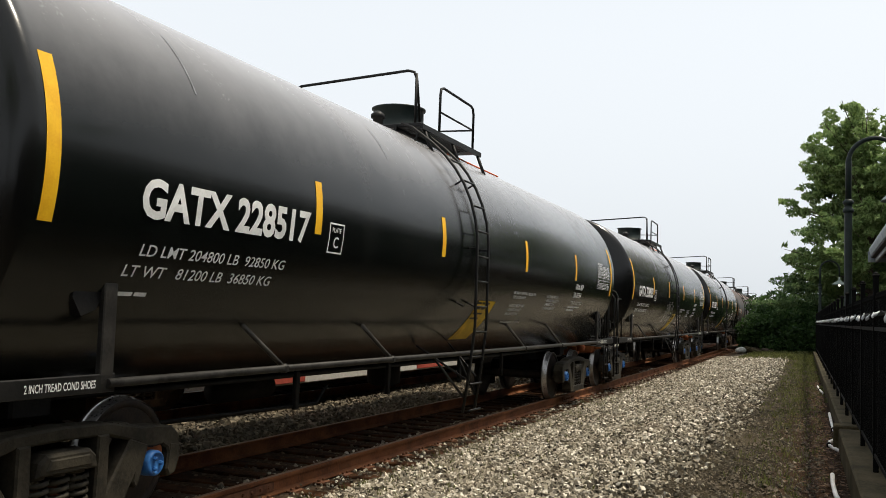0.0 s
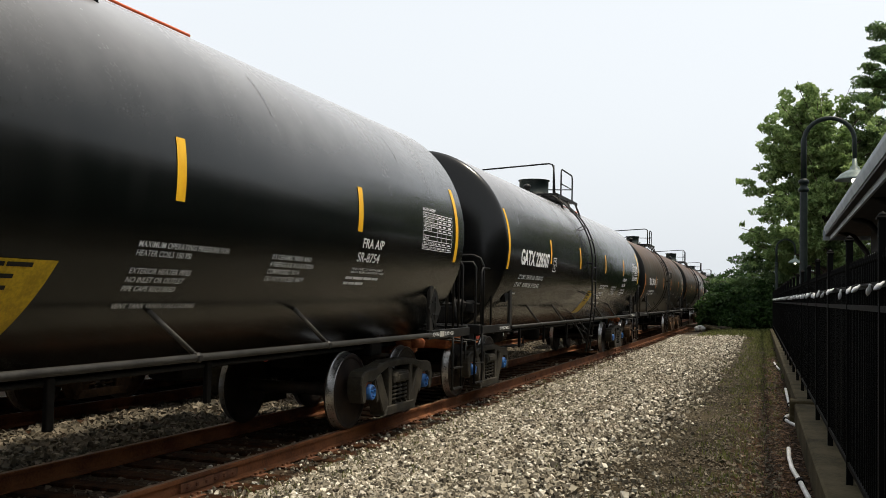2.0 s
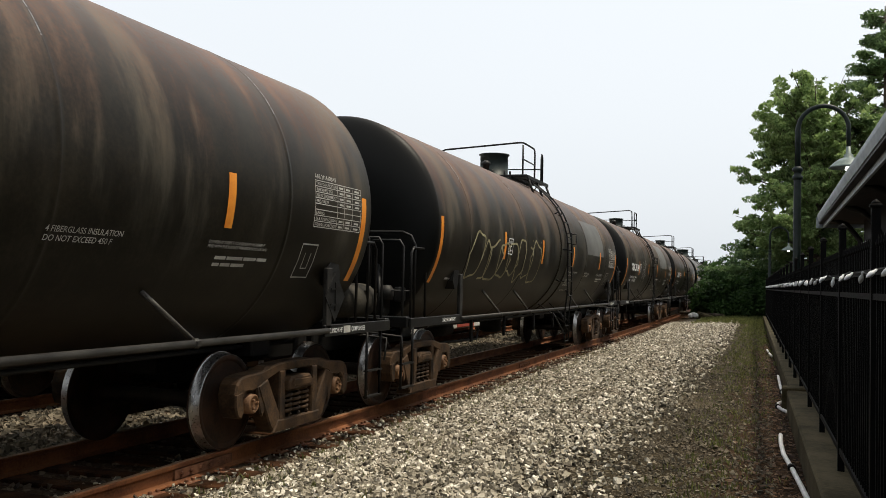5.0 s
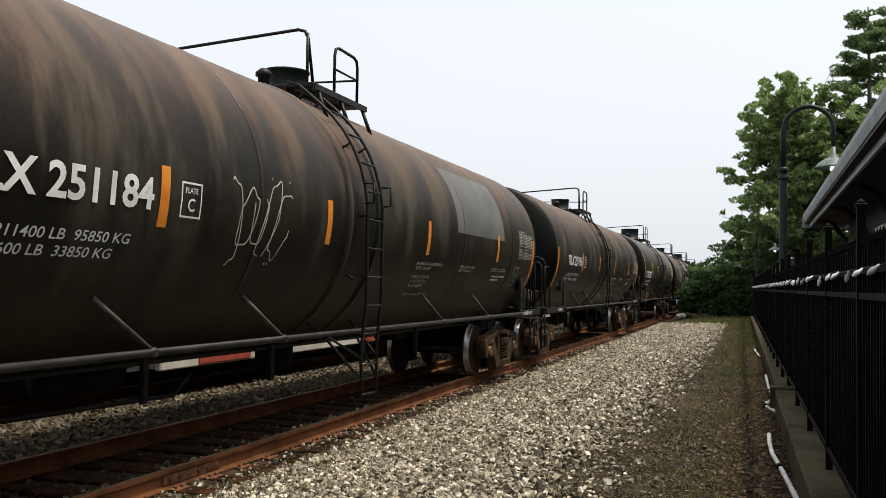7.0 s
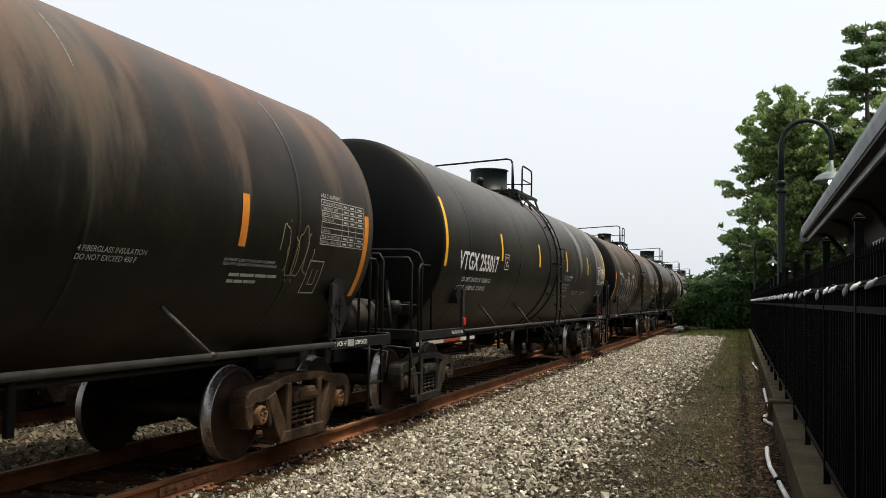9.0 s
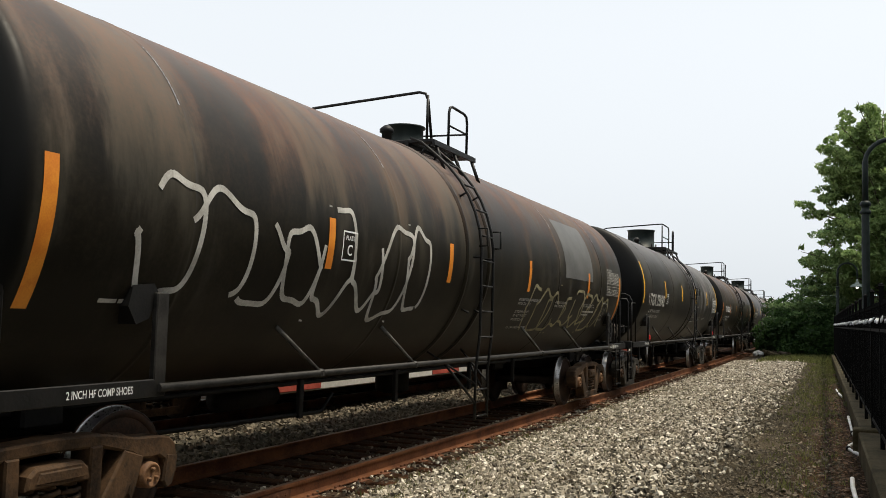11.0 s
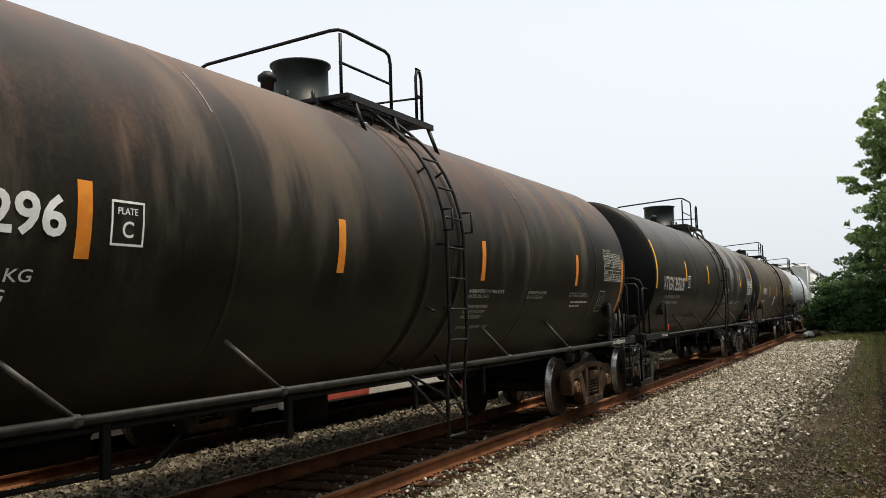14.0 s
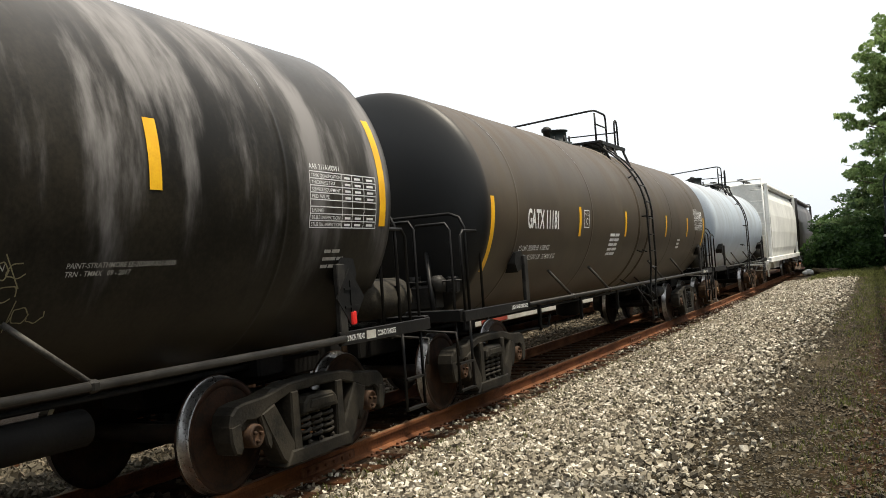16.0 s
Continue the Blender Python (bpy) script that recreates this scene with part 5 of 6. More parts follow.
    ladder(car, 0.2, M["grey_steel"], False)
    top_platform(car, "B", False)
    add_trucks(car, (-half + 0.88, half - 0.88), "old")
    y = CAR_AT[12] + 14.9
    car.matrix_basis = on_track(y)
    TRAIN.append((tagged(car, "pale blue-grey tank car with streaks", "tank car", "tank cars of the train"), y))
    y += 15.0
    for k in range(2):
        car = hopper_car(M["hopper"] if k == 0 else M["tank_dull"])
        if k:
            tagged(car, "dark covered hopper car with curved sides")
        car.matrix_basis = on_track(y)
        TRAIN.append((car, y))
        y += 15.9


def hopper_car(paint):
    """Covered hopper with sloped end sheets, side posts and a roof walk."""
    car = tagged(new("hopper_car"), "pale grey covered hopper car with curved sides", "hopper car", "hopper cars of the train")
    L = 6.9
    side = Mesh()
    ring = [(1.35, 1.05), (1.50, 1.6), (1.57, 2.3), (1.57, 3.0), (1.48, 3.7), (1.25, 4.2), (0.9, 4.3), (-0.9, 4.3), (-1.25, 4.2), (-1.48, 3.7), (-1.57, 3.0), (-1.57, 2.3), (-1.50, 1.6), (-1.35, 1.05)]
    n = len(ring)
    side.add([(x, d * (L - max(0.0, 2.4 - z) * 0.9), z) for d in (-1, 1) for x, z in ring], [(i, (i + 1) % n, n + (i + 1) % n, n + i) for i in range(n)] + [tuple(range(n - 1, -1, -1)), tuple(range(n, 2 * n))])
    side.slab([(-3.6, 0.55), (-1.0, 0.55), (-0.2, 1.12), (-4.4, 1.12)], -0.8, 0.8).slab([(1.0, 0.55), (3.6, 0.55), (4.4, 1.12), (0.2, 1.12)], -0.8, 0.8)
    part("hopper_body", side, paint, car)
    for s in (1, -1):
        for y in (-L - 0.05, L + 0.05):
            part("corner_post", Mesh().box((s * 1.48, y, 2.75), (0.14, 0.12, 3.2), bevel=0.015), paint, car)
        part("side_sill", Mesh().box((s * 1.5, 0, 1.1), (0.14, 2 * L + 1.6, 0.22), bevel=0.02), paint, car)
    part("roof", Mesh().box((0, 0, 4.32), (2.9, 2 * L, 0.16), bevel=0.05), paint, car)
    m = Mesh()
    for s in (0.55, -0.55):
        m.box((s, 0, 4.55), (0.22, 2 * L + 1.6, 0.03))
        for k in range(9):
            m.box((s, -L + 0.4 + k * (2 * L - 0.8) / 8, 4.46), (0.04, 0.04, 0.18))
    part("roof_walk", m, M["grey_steel"], car)
    for k in range(4):
        part("hatch", Mesh().lathe([(0.34, 4.38), (0.36, 4.52), (0.30, 4.58), (0, 4.6)], 20, "z", (0, -4.2 + 2.8 * k, 0)), paint, car)
    for d in (1, -1):
        m = Mesh()
        for x in (-1.4, 1.4):
            m.rod([(x, d * (L + 0.75), 0.4), (x, d * (L + 0.75), 4.5)], 0.03, 6)
        for k in range(8):
            m.rod([(0.9, d * (L + 0.75), 0.7 + 0.48 * k), (1.4, d * (L + 0.75), 0.7 + 0.48 * k)], 0.018, 6)
        m.rod([(-1.4, d * (L + 0.75), 4.5), (1.4, d * (L + 0.75), 4.5)], 0.03, 6)
        part("end_ladder", m, paint, car)
        part("end_sill", Mesh().box((0, d * (L + 0.5), 1.0), (2.9, 0.7, 0.2), bevel=0.02), paint, car)
        part("coupler", Mesh().box((0, d * (L + 0.98), 0.86), (0.3, 0.5, 0.28), bevel=0.04), M["truck_brown"], car)
    add_trucks(car, (-L + 0.4, L - 0.4), "old")
    return car


build_train()


# ---- parked rack cars on the second track ----
def rack_car():
    car = tagged(new("rack_car"), "pale ribbed-panel rack car parked on the far track", "rack car", "parked rack cars")
    L = 12.8
    for s in (1, -1):
        part("side_sill", Mesh().box((s * 1.45, 0, 0.72), (0.12, 2 * L - 7.6, 0.86), bevel=0.02), M["rack"], car)
        for y in (-7.2, -0.6, 5.4):
            part("red_panel", Mesh().box((s * 1.50, y, 0.72), (0.06, 1.6, 0.80), bevel=0.01), M["rack_red"], car, "faded red sill panel")
        for k in range(13):
            y = -L + 0.9 + k * (2 * L - 1.8) / 12
            part("post", Mesh().box((s * 1.47, y, 3.0), (0.10, 0.14, 3.9), bevel=0.01), M["rack_yellow"] if k in (0, 12) else M["rack"], car)
        m = Mesh()
        for lvl in (1.30, 2.52, 3.74):
            for k in range(12):
                z = lvl + 0.095 * k
                m.add([(s * 1.40, -L, z), (s * 1.44, -L, z + 0.035), (s * 1.40, -L, z + 0.07), (s * 1.40, L, z), (s * 1.44, L, z + 0.035), (s * 1.40, L, z + 0.07), (s * 1.40, -L, z + 0.095), (s * 1.40, L, z + 0.095)], [(0, 3, 4, 1), (1, 4, 5, 2), (2, 5, 7, 6)])
        part("side_panel", m, M["rack"], car)
        part("top_rail", Mesh().box((s * 1.42, 0, 4.95), (0.14, 2 * L, 0.12), bevel=0.02), M["rack"], car)
    m = Mesh()
    for k in range(9):
        a, b = math.pi * k / 8, math.pi * (k + 1) / 8
        if k < 8:
            m.add([(1.45 * math.cos(a), -L, 5.0 + 0.12 * math.sin(a)), (1.45 * math.cos(b), -L, 5.0 + 0.12 * math.sin(b)), (1.45 * math.cos(b), L, 5.0 + 0.12 * math.sin(b)), (1.45 * math.cos(a), L, 5.0 + 0.12 * math.sin(a))], [(0, 1, 2, 3)], True)
    part("roof", m, M["rack"], car)
    for d in (1, -1):
        part("end_door", Mesh().box((0, d * (L - 0.05), 3.0), (2.7, 0.08, 3.8), bevel=0.02), M["rack_yellow"], car, "yellow end door")
    part("deck", Mesh().box((0, 0, 0.98), (2.8, 2 * L, 0.20), bevel=0.03), M["dark_steel"], car)
    add_trucks(car, (-L + 2.6, L - 2.6), "old")
    return car


def parked_train():
    base = rack_car()
    y = -34.0
    for k in range(6):
        m = on_track(y, -4.4)
        if k == 0:
            base.matrix_basis = m
        else:
            copy_thing(base, m)
        y += 27.3


parked_train()


# ---- fence, kerb wall and string lights ----
def fence_x(y):
    return 0.655 - 0.0155 * y


FENCE_END = 50.3


def build_wall():
    def run(y0, y1, left, right, top, name):
        n = max(2, int((y1 - y0) / 1.2))
        vs, fs = [], []
        for i in range(n + 1):
            y = y0 + (y1 - y0) * i / n
            c = fence_x(y)
            b = 0.01 * noise.noise((y * 1.3, 0.2, 7))
            vs += [(c + left, y, -0.3), (c + left, y, top - 0.02 + b), (c + left + 0.02, y, top + b), (c + right - 0.02, y, top + b * 0.5), (c + right, y, top - 0.02), (c + right, y, -0.3)]
        for i in range(n):
            fs += [(i * 6 + k, i * 6 + (k + 1) % 6, (i + 1) * 6 + (k + 1) % 6, (i + 1) * 6 + k) for k in range(6)]
        fs += [tuple(range(6)), tuple(n * 6 + k for k in range(5, -1, -1))]
        ob = part(name, Mesh().add(vs, fs), M["concrete"])
        return tagged(ob, "weathered low concrete kerb wall under the fence", "wall", kind="structure")
    run(-6, 13.3, -0.20, 0.14, 0.30, "wall_near")
    run(13.3, FENCE_END, -0.14, 0.14, 0.26, "wall_far")
    ob = part("wall_pier", Mesh().box((fence_x(13.35) - 0.09, 13.4, 0.06), (0.34, 0.30, 0.56), bevel=0.015), M["concrete"])
    tagged(ob, "square concrete pier at the step of the wall", "wall", kind="structure")


build_wall()


def build_fence():
    fence = tagged(new("fence"), "black steel picket fence on a concrete kerb", "fence", kind="structure")
    a, b = 1.6, FENCE_END
    def bar(z, w, h, name):
        vs, fs = [], []
        m = Mesh()
        for y0, y1 in ((a, b),):
            m.add([(fence_x(y) + x, y, zz) for y in (y0, y1) for x, zz in ((-w, z - h), (w, z - h), (w, z + h), (-w, z + h))], [(0, 1, 5, 4), (1, 2, 6, 5), (2, 3, 7, 6), (3, 0, 4, 7), (3, 2, 1, 0), (4, 5, 6, 7)])
        part(name, m, M["iron"], fence)
    for z in (0.46, 1.66, 1.80):
        bar(z, 0.018, 0.018, "fence_rail")
    picket = Mesh().box((0, 0, 1.19), (0.014, 0.014, 1.50)).lathe([(0.012, 1.94), (0.016, 1.955), (0.0, 2.01)], 4, "z").data("picket", M["iron"])
    post = Mesh().box((0, 0, 1.22), (0.050, 0.050, 1.9), bevel=0.004).box((0, 0, 2.175), (0.068, 0.068, 0.02), bevel=0.004).lathe([(0.03, 2.185), (0.022, 2.20), (0.0, 2.215)], 10, "z").data("post", M["iron"])
    y = a
    far = Mesh()
    count = 0
    while y < b:
        if count % 19 == 0:
            part("post", post, None, fence, at=pose(fence_x(y), y, 0))
        elif count < 318:
            part("picket", picket, None, fence, at=pose(fence_x(y), y, 0))
        else:
            far.box((fence_x(y), y, 1.2), (0.018, 0.018, 1.54))
        count += 1
        y += 0.105
    tagged(part("far_pickets", far, M["iron"], fence), kind="stuff")


build_fence()


def build_string_lights():
    string = tagged(new("string_lights"), "string of white frosted bulbs tied along the fence", "string lights")
    pts = [(fence_x(y) - 0.035, y, 1.80 + 0.012 * math.sin(y * 3.1) + 0.008 * math.sin(y * 7.7)) for y in np.arange(2.4, 46, 0.25)]
    part("cable", Mesh().rod(pts, 0.005, 4), M["iron"], string)
    bulb = Mesh().lathe([(0.0, 0.012), (0.007, 0.008), (0.008, -0.012), (0.014, -0.025), (0.0155, -0.038), (0.010, -0.060), (0.0, -0.074)], 8, "z").data("bulb", M["bulb_white"])
    r = random.Random(4)
    y = 2.6
    while y < 46:
        z = 1.80 + 0.012 * math.sin(y * 3.1) + 0.008 * math.sin(y * 7.7)
        part("bulb", bulb, None, string, at=pose(fence_x(y) - 0.045, y, z, r.uniform(-50, 50), r.uniform(0, 55), 0))
        y += r.choice((0.3, 0.45, 0.6, 0.8))


build_string_lights()


# ---- lamps ----
def lamp_post():
    lamp = new("street_lamp")
    g = M["lamp_green"]
    part("pole", Mesh().lathe([(0.12, 0.0), (0.12, 0.5), (0.078, 0.56), (0.070, 3.85), (0.060, 3.92)], 16, "z"), g, lamp)
    part("collar", Mesh().lathe([(0.066, 3.86), (0.10, 3.88), (0.10, 3.93), (0.07, 3.96), (0.07, 4.02), (0.10, 4.04), (0.10, 4.09), (0.062, 4.13)], 16, "z"), g, lamp)
    pts = [(0, 0, 4.0), (0, 0, 4.86)] + [(0.46 - 0.46 * math.cos(a), 0, 4.86 + 0.46 * math.sin(a)) for a in [math.pi * k / 14 for k in range(1, 15)]] + [(0.92, 0, 4.42)]
    part("arm", Mesh().rod(pts, [0.055] * 2 + [0.043] * 14 + [0.038], 12), g, lamp)
    shade = part("shade", Mesh().lathe([(0.042, 4.50), (0.05, 4.36), (0.085, 4.34), (0.09, 4.29), (0.16, 4.26), (0.26, 4.20), (0.33, 4.12), (0.365, 4.09), (0.355, 4.08), (0.30, 4.12), (0.0, 4.2)], 28, "z", (0.92, 0, 0)), M["shade"], lamp, "grey-green bell-shaped shade")
    part("bulb", Mesh().lathe([(0.0, 4.12), (0.05, 4.11), (0.065, 4.06), (0.04, 4.02), (0.0, 4.01)], 14, "z", (0.92, 0, 0)), M["glow"], lamp, "lit white bulb")
    return tagged(lamp, "dark green gooseneck platform lamp, lit", "lamp", "platform lamps")


lamp = lamp_post()
lamp.matrix_basis = pose(0.52, 19.0, 0.0)
copy_thing(lamp, pose(0.05, 50.5, -0.35))


# ---- station building ----
def build_station():
    house = tagged(new("station_building"), "dark low station building with wide eaves and pale gutter", "building")
    house.matrix_basis = Matrix.Translation((0, 0, 1.69)) @ Matrix.Scale(1.35, 4) @ Matrix.Translation((0, 0, -1.69))
    y0, y1, ex, ez = -7.0, 21.8, 1.14, 3.29
    part("wall", Mesh().box((1.98, (y0 + y1) / 2 - 0.6, 1.6), (0.24, y1 - y0 - 1.4, 3.3), bevel=0.01), M["siding"], house)
    part("wall", Mesh().box((6.0, y1 - 1.4, 1.6), (7.8, 0.24, 3.3), bevel=0.01), M["siding"], house)
    part("soffit", Mesh().box((1.55, (y0 + y1) / 2, ez - 0.10), (1.0, y1 - y0, 0.03)), M["soffit"], house)
    gutter = Mesh()
    prof = [(-0.10, 0.09), (-0.12, 0.10), (-0.12, 0.04), (-0.09, -0.06), (0.0, -0.06), (0.0, 0.09), (-0.015, 0.09), (-0.015, -0.04), (-0.08, -0.04), (-0.10, 0.04)]
    n = len(prof)
    gutter.add([(ex + x, y, ez + z) for y in (y0, y1) for x, z in prof], [(i, (i + 1) % n, n + (i + 1) % n, n + i) for i in range(n)])
    part("gutter", gutter, M["gutter"], house, "pale grey metal gutter")
    part("fascia", Mesh().box((ex + 0.02, (y0 + y1) / 2, ez - 0.12), (0.035, y1 - y0, 0.16)), M["gutter"], house, "pale grey fascia board")
    roof = Mesh().slab([(0, 0), (1, 0), (1, 1), (0, 1)], 0, 1)
    roof = Mesh().add([(ex - 0.06, y, ez + 0.10) for y in (y0, y1 + 0.1)] + [(6.0, y, ez + 2.3) for y in (y0, y1 - 1.5)] + [(ex - 0.06, y, ez + 0.05) for y in (y0, y1 + 0.1)] + [(6.0, y, ez + 2.2) for y in (y0, y1 - 1.5)],
                      [(0, 1, 3, 2), (4, 6, 7, 5), (0, 4, 5, 1), (2, 3, 7, 6), (0, 2, 6, 4), (1, 5, 7, 3)])
    part("roof", roof, M["shingle"], house, "dark shingle roof")
    hip = Mesh().add([(ex - 0.06, y1 + 0.1, ez + 0.08), (10.9, y1 + 0.1, ez + 0.08), (6.0, y1 - 1.5, ez + 2.25)], [(0, 1, 2)])
    part("roof_hip", hip, M["shingle"], house)
    part("far_fascia", Mesh().box((5.9, y1 + 0.05, ez - 0.08), (9.8, 0.05, 0.24)), M["gutter"], house)
    for k in range(8):
        y = y1 - 1.2 - k * 3.4
        part("bracket", Mesh().rod([(1.88, y, 2.35), (1.80, y, 2.75), (1.55, y, 3.08), (1.15, y, 3.25)], 0.055, 6), M["siding"], house, "dark curved eave bracket")
    for k in range(4):
        y = 20.0 - 4.6 * k
        win = part("window", Mesh().box((1.845, y, 1.95), (0.05, 1.16, 1.50), bevel=0.008), M["trim"], house, "pale framed window")
        part("pane", Mesh().box((1.82, y, 2.28), (0.02, 0.94, 0.62)), M["glass"], win)
        part("pane", Mesh().box((1.82, y, 1.60), (0.02, 0.94, 0.62)), M["glass"], win)
    m = Mesh()
    for k in range(3):
        m.rod([(1.80, 20.2 - 0.05 * k, 2.55 + 0.05 * k), (1.80, 17.6, 2.60 + 0.05 * k)], 0.008, 4)
    part("cable", m, M["iron"], house)
    platform = tagged(part("platform", Mesh().box((1.72, 8.0, -0.06), (1.8, 60, 0.14), bevel=0.01), M["asphalt"]), "dark asphalt station platform behind the fence", "platform", kind="structure")


build_station()


# ---- plants ----
def leaf_cloud(name, centers, sizes, count, leaf, mat, rr, flat=0.8, parent=None, droop=0.0):
    """Many small leaves round a set of clump centres."""
    c = np.array(centers)
    s = np.array(sizes)
    w = s ** 2 / (s ** 2).sum()
    pick = rr.choice(len(c), count, p=w)
    d = rr.normal(0, 1, (count, 3))
    d /= np.linalg.norm(d, axis=1, keepdims=True)
    rad = s[pick] * rr.uniform(0.35, 1.0, count) ** 0.5
    p = c[pick] + d * rad[:, None] * [1, 1, flat]
    up = rr.normal(0, 1, (count, 3)) + [0, 0, 0.6]
    up /= np.linalg.norm(up, axis=1, keepdims=True)
    side = np.cross(up, rr.normal(0, 1, (count, 3)))
    side /= np.linalg.norm(side, axis=1, keepdims=True)
    fwd = np.cross(up, side)
    fwd[:, 2] -= droop
    L = leaf * rr.uniform(0.6, 1.4, count)[:, None]
    a, b, e, f = p - fwd * L, p + side * L * 0.42, p + fwd * L, p - side * L * 0.42
    v = np.stack([a, b, e, f], 1).reshape(-1, 3)
    fs = np.arange(4 * count).reshape(-1, 4)
    ob = new(name, arrays_mesh(name, v, fs, mat))
    if parent:
        ob.parent = parent
    return ob


def limbs(mesh, base, tip, r0, rr, n=7, bend=0.4):
    pts, base, tip = [], np.array(base, float), np.array(tip, float)
    for i in range(n):
        t = i / (n - 1)
        pts.append(tuple(base + (tip - base) * t + rr.normal(0, bend, 3) * t * (1 - t)))
    mesh.rod(pts, [r0 * (1 - 0.8 * i / (n - 1)) for i in range(n)], 7)
    return pts


def broad_tree(at, height, spread, seed, label, leaves=16000, leaf=0.17, mat="leaf", low=0.25):
    rr = np.random.default_rng(seed)
    tree = tagged(new("tree"), label, "tree")
    m = Mesh()
    x, y = at
    limbs(m, (x, y, -0.1), (x, y, height * 0.85), 0.26, rr, 8, 0.5)
    part("trunk", m, M["bark"], tree)
    cs, ss = [], []
    for k in range(90):
        h = height * rr.uniform(low, 0.97)
        f = math.sqrt(max(0.05, 1 - ((h / height - 0.5) / 0.52) ** 2))
        a = rr.uniform(0, 6.28)
        r = spread * f * rr.uniform(0.45, 1.0)
        tip = (x + r * math.cos(a), y + r * math.sin(a), h)
        lm = Mesh()
        limbs(lm, (x, y, h * 0.75), tip, 0.06, rr, 6, 0.3)
        part("limb", lm, M["bark"], tree)
        # leafy twigs all along the limb, finer towards its tip
        for q in range(14):
            t = rr.uniform(0.30, 1.03)
            cs.append((x + (tip[0] - x) * t + rr.normal(0, 0.3), y + (tip[1] - y) * t + rr.normal(0, 0.3), h * (0.75 + 0.25 * t) + rr.normal(0, 0.35)))
            ss.append(rr.uniform(0.12, 0.55) * (1.15 - 0.4 * t))
    leaf_cloud("crown", cs, ss, leaves, leaf, M[mat], rr, 0.6, tree, 0.25)
    return tree


def pine_tree(at, height, spread, seed, label, low=0.15):
    rr = np.random.default_rng(seed)
    tree = tagged(new("pine_tree"), label, "tree")
    x, y = at
    m = Mesh()
    m.rod([(x, y, -0.1), (x + 0.1, y, height * 0.5), (x, y, height)], [0.28, 0.18, 0.03], 9)
    part("trunk", m, M["bark"], tree)
    cs, ss = [], []
    for k in range(80):
        h = height * rr.uniform(low, 0.98)
        r = spread * (1.08 - h / height) ** 0.75 * rr.uniform(0.6, 1.0) + 0.3
        a = rr.uniform(0, 6.28)
        tip = (x + r * math.cos(a), y + r * math.sin(a), h + rr.uniform(-0.2, 0.5))
        lm = Mesh()
        limbs(lm, (x, y, h), tip, 0.045, rr, 5, 0.15)
        part("limb", lm, M["bark"], tree)
        n = int(4 + r * 2.2)
        for q in range(n):
            t = rr.uniform(0.3, 1.06)
            cs.append((x + (tip[0] - x) * t + rr.normal(0, 0.22), y + (tip[1] - y) * t + rr.normal(0, 0.22), h + (tip[2] - h) * t + rr.normal(0, 0.1)))
            ss.append(rr.uniform(0.25, 0.55))
    leaf_cloud("needles", cs, ss, 40000, 0.12, M["needle"], rr, 0.45, tree, 0.1)
    return tree


pine_tree((6.1, 56.0), 18.0, 5.0, 21, "tall pine with layered soft green boughs behind the station")
pine_tree((1.7, 57.0), 11.6, 5.6, 23, "dark pine with drooping layered boughs over the path", 0.10)
broad_tree((2.6, 54.5), 14.6, 4.6, 22, "broad-leaved tree with bright green ragged crown", 80000, 0.135)
broad_tree((8.6, 51.0), 13.4, 5.2, 25, "broad-leaved tree behind the station roof", 50000, 0.15)


def bush(at, size, seed, label, leaves):
    rr = np.random.default_rng(seed)
    b = tagged(new("bush"), label, "bush")
    x, y = at
    m, cs, ss = Mesh(), [], []
    for k in range(38):
        a, q = rr.uniform(0, 6.28), rr.uniform(0.1, 1.0) ** 0.6
        h = size[2] * rr.uniform(0.12, 1.0) * (1.0 - 0.35 * q ** 2)
        tip = (x + size[0] * q * math.cos(a), y + size[1] * q * math.sin(a), h)
        limbs(m, (x + 0.3 * math.cos(a), y + 0.3 * math.sin(a), -0.05), tip, 0.035, rr, 5, 0.2)
        cs.append(tip)
        ss.append(rr.uniform(0.4, 0.75))
        cs.append((tip[0], tip[1], tip[2] * 0.55))
        ss.append(rr.uniform(0.5, 0.8))
    part("branches", m, M["bark"], b)
    leaf_cloud("foliage", cs, ss, leaves * 2, 0.13, M["bush_leaf"], rr, 0.8, b)
    return b


bush((-2.3, 55.5), (1.7, 2.2, 2.5), 31, "dense dark green bush at the end of the path", 9000)
bush((-0.6, 56.5), (1.7, 2.2, 2.8), 32, "dense dark green bush beside the fence end", 9000)
bush((-2.0, 60.5), (2.2, 2.2, 3.6), 33, "tall leafy thicket behind the bushes", 7000)
bush((1.4, 57.5), (2.2, 2.4, 3.6), 34, "leafy thicket beyond the fence end", 7000)


def far_woods():
    rr = np.random.default_rng(41)
    cs, ss = [], []
    for k in range(260):
        y = rr.uniform(150, 260)
        x = rr.uniform(-70, 30) if k % 3 else rr.uniform(-25, 10)
        for q in range(3):
            cs.append((x + rr.normal(0, 1.5), y + rr.normal(0, 1.5), rr.uniform(0.5, 6.0) * (0.6 + 0.4 * math.sin(x * 0.3) ** 2)))
            ss.append(rr.uniform(1.2, 2.4))
    ob = leaf_cloud("far_woods", cs, ss, 16000, 0.5, M["bush_leaf"], rr, 0.8)
    tagged(ob, "distant line of green trees beyond the track", "trees", kind="stuff")


far_woods()


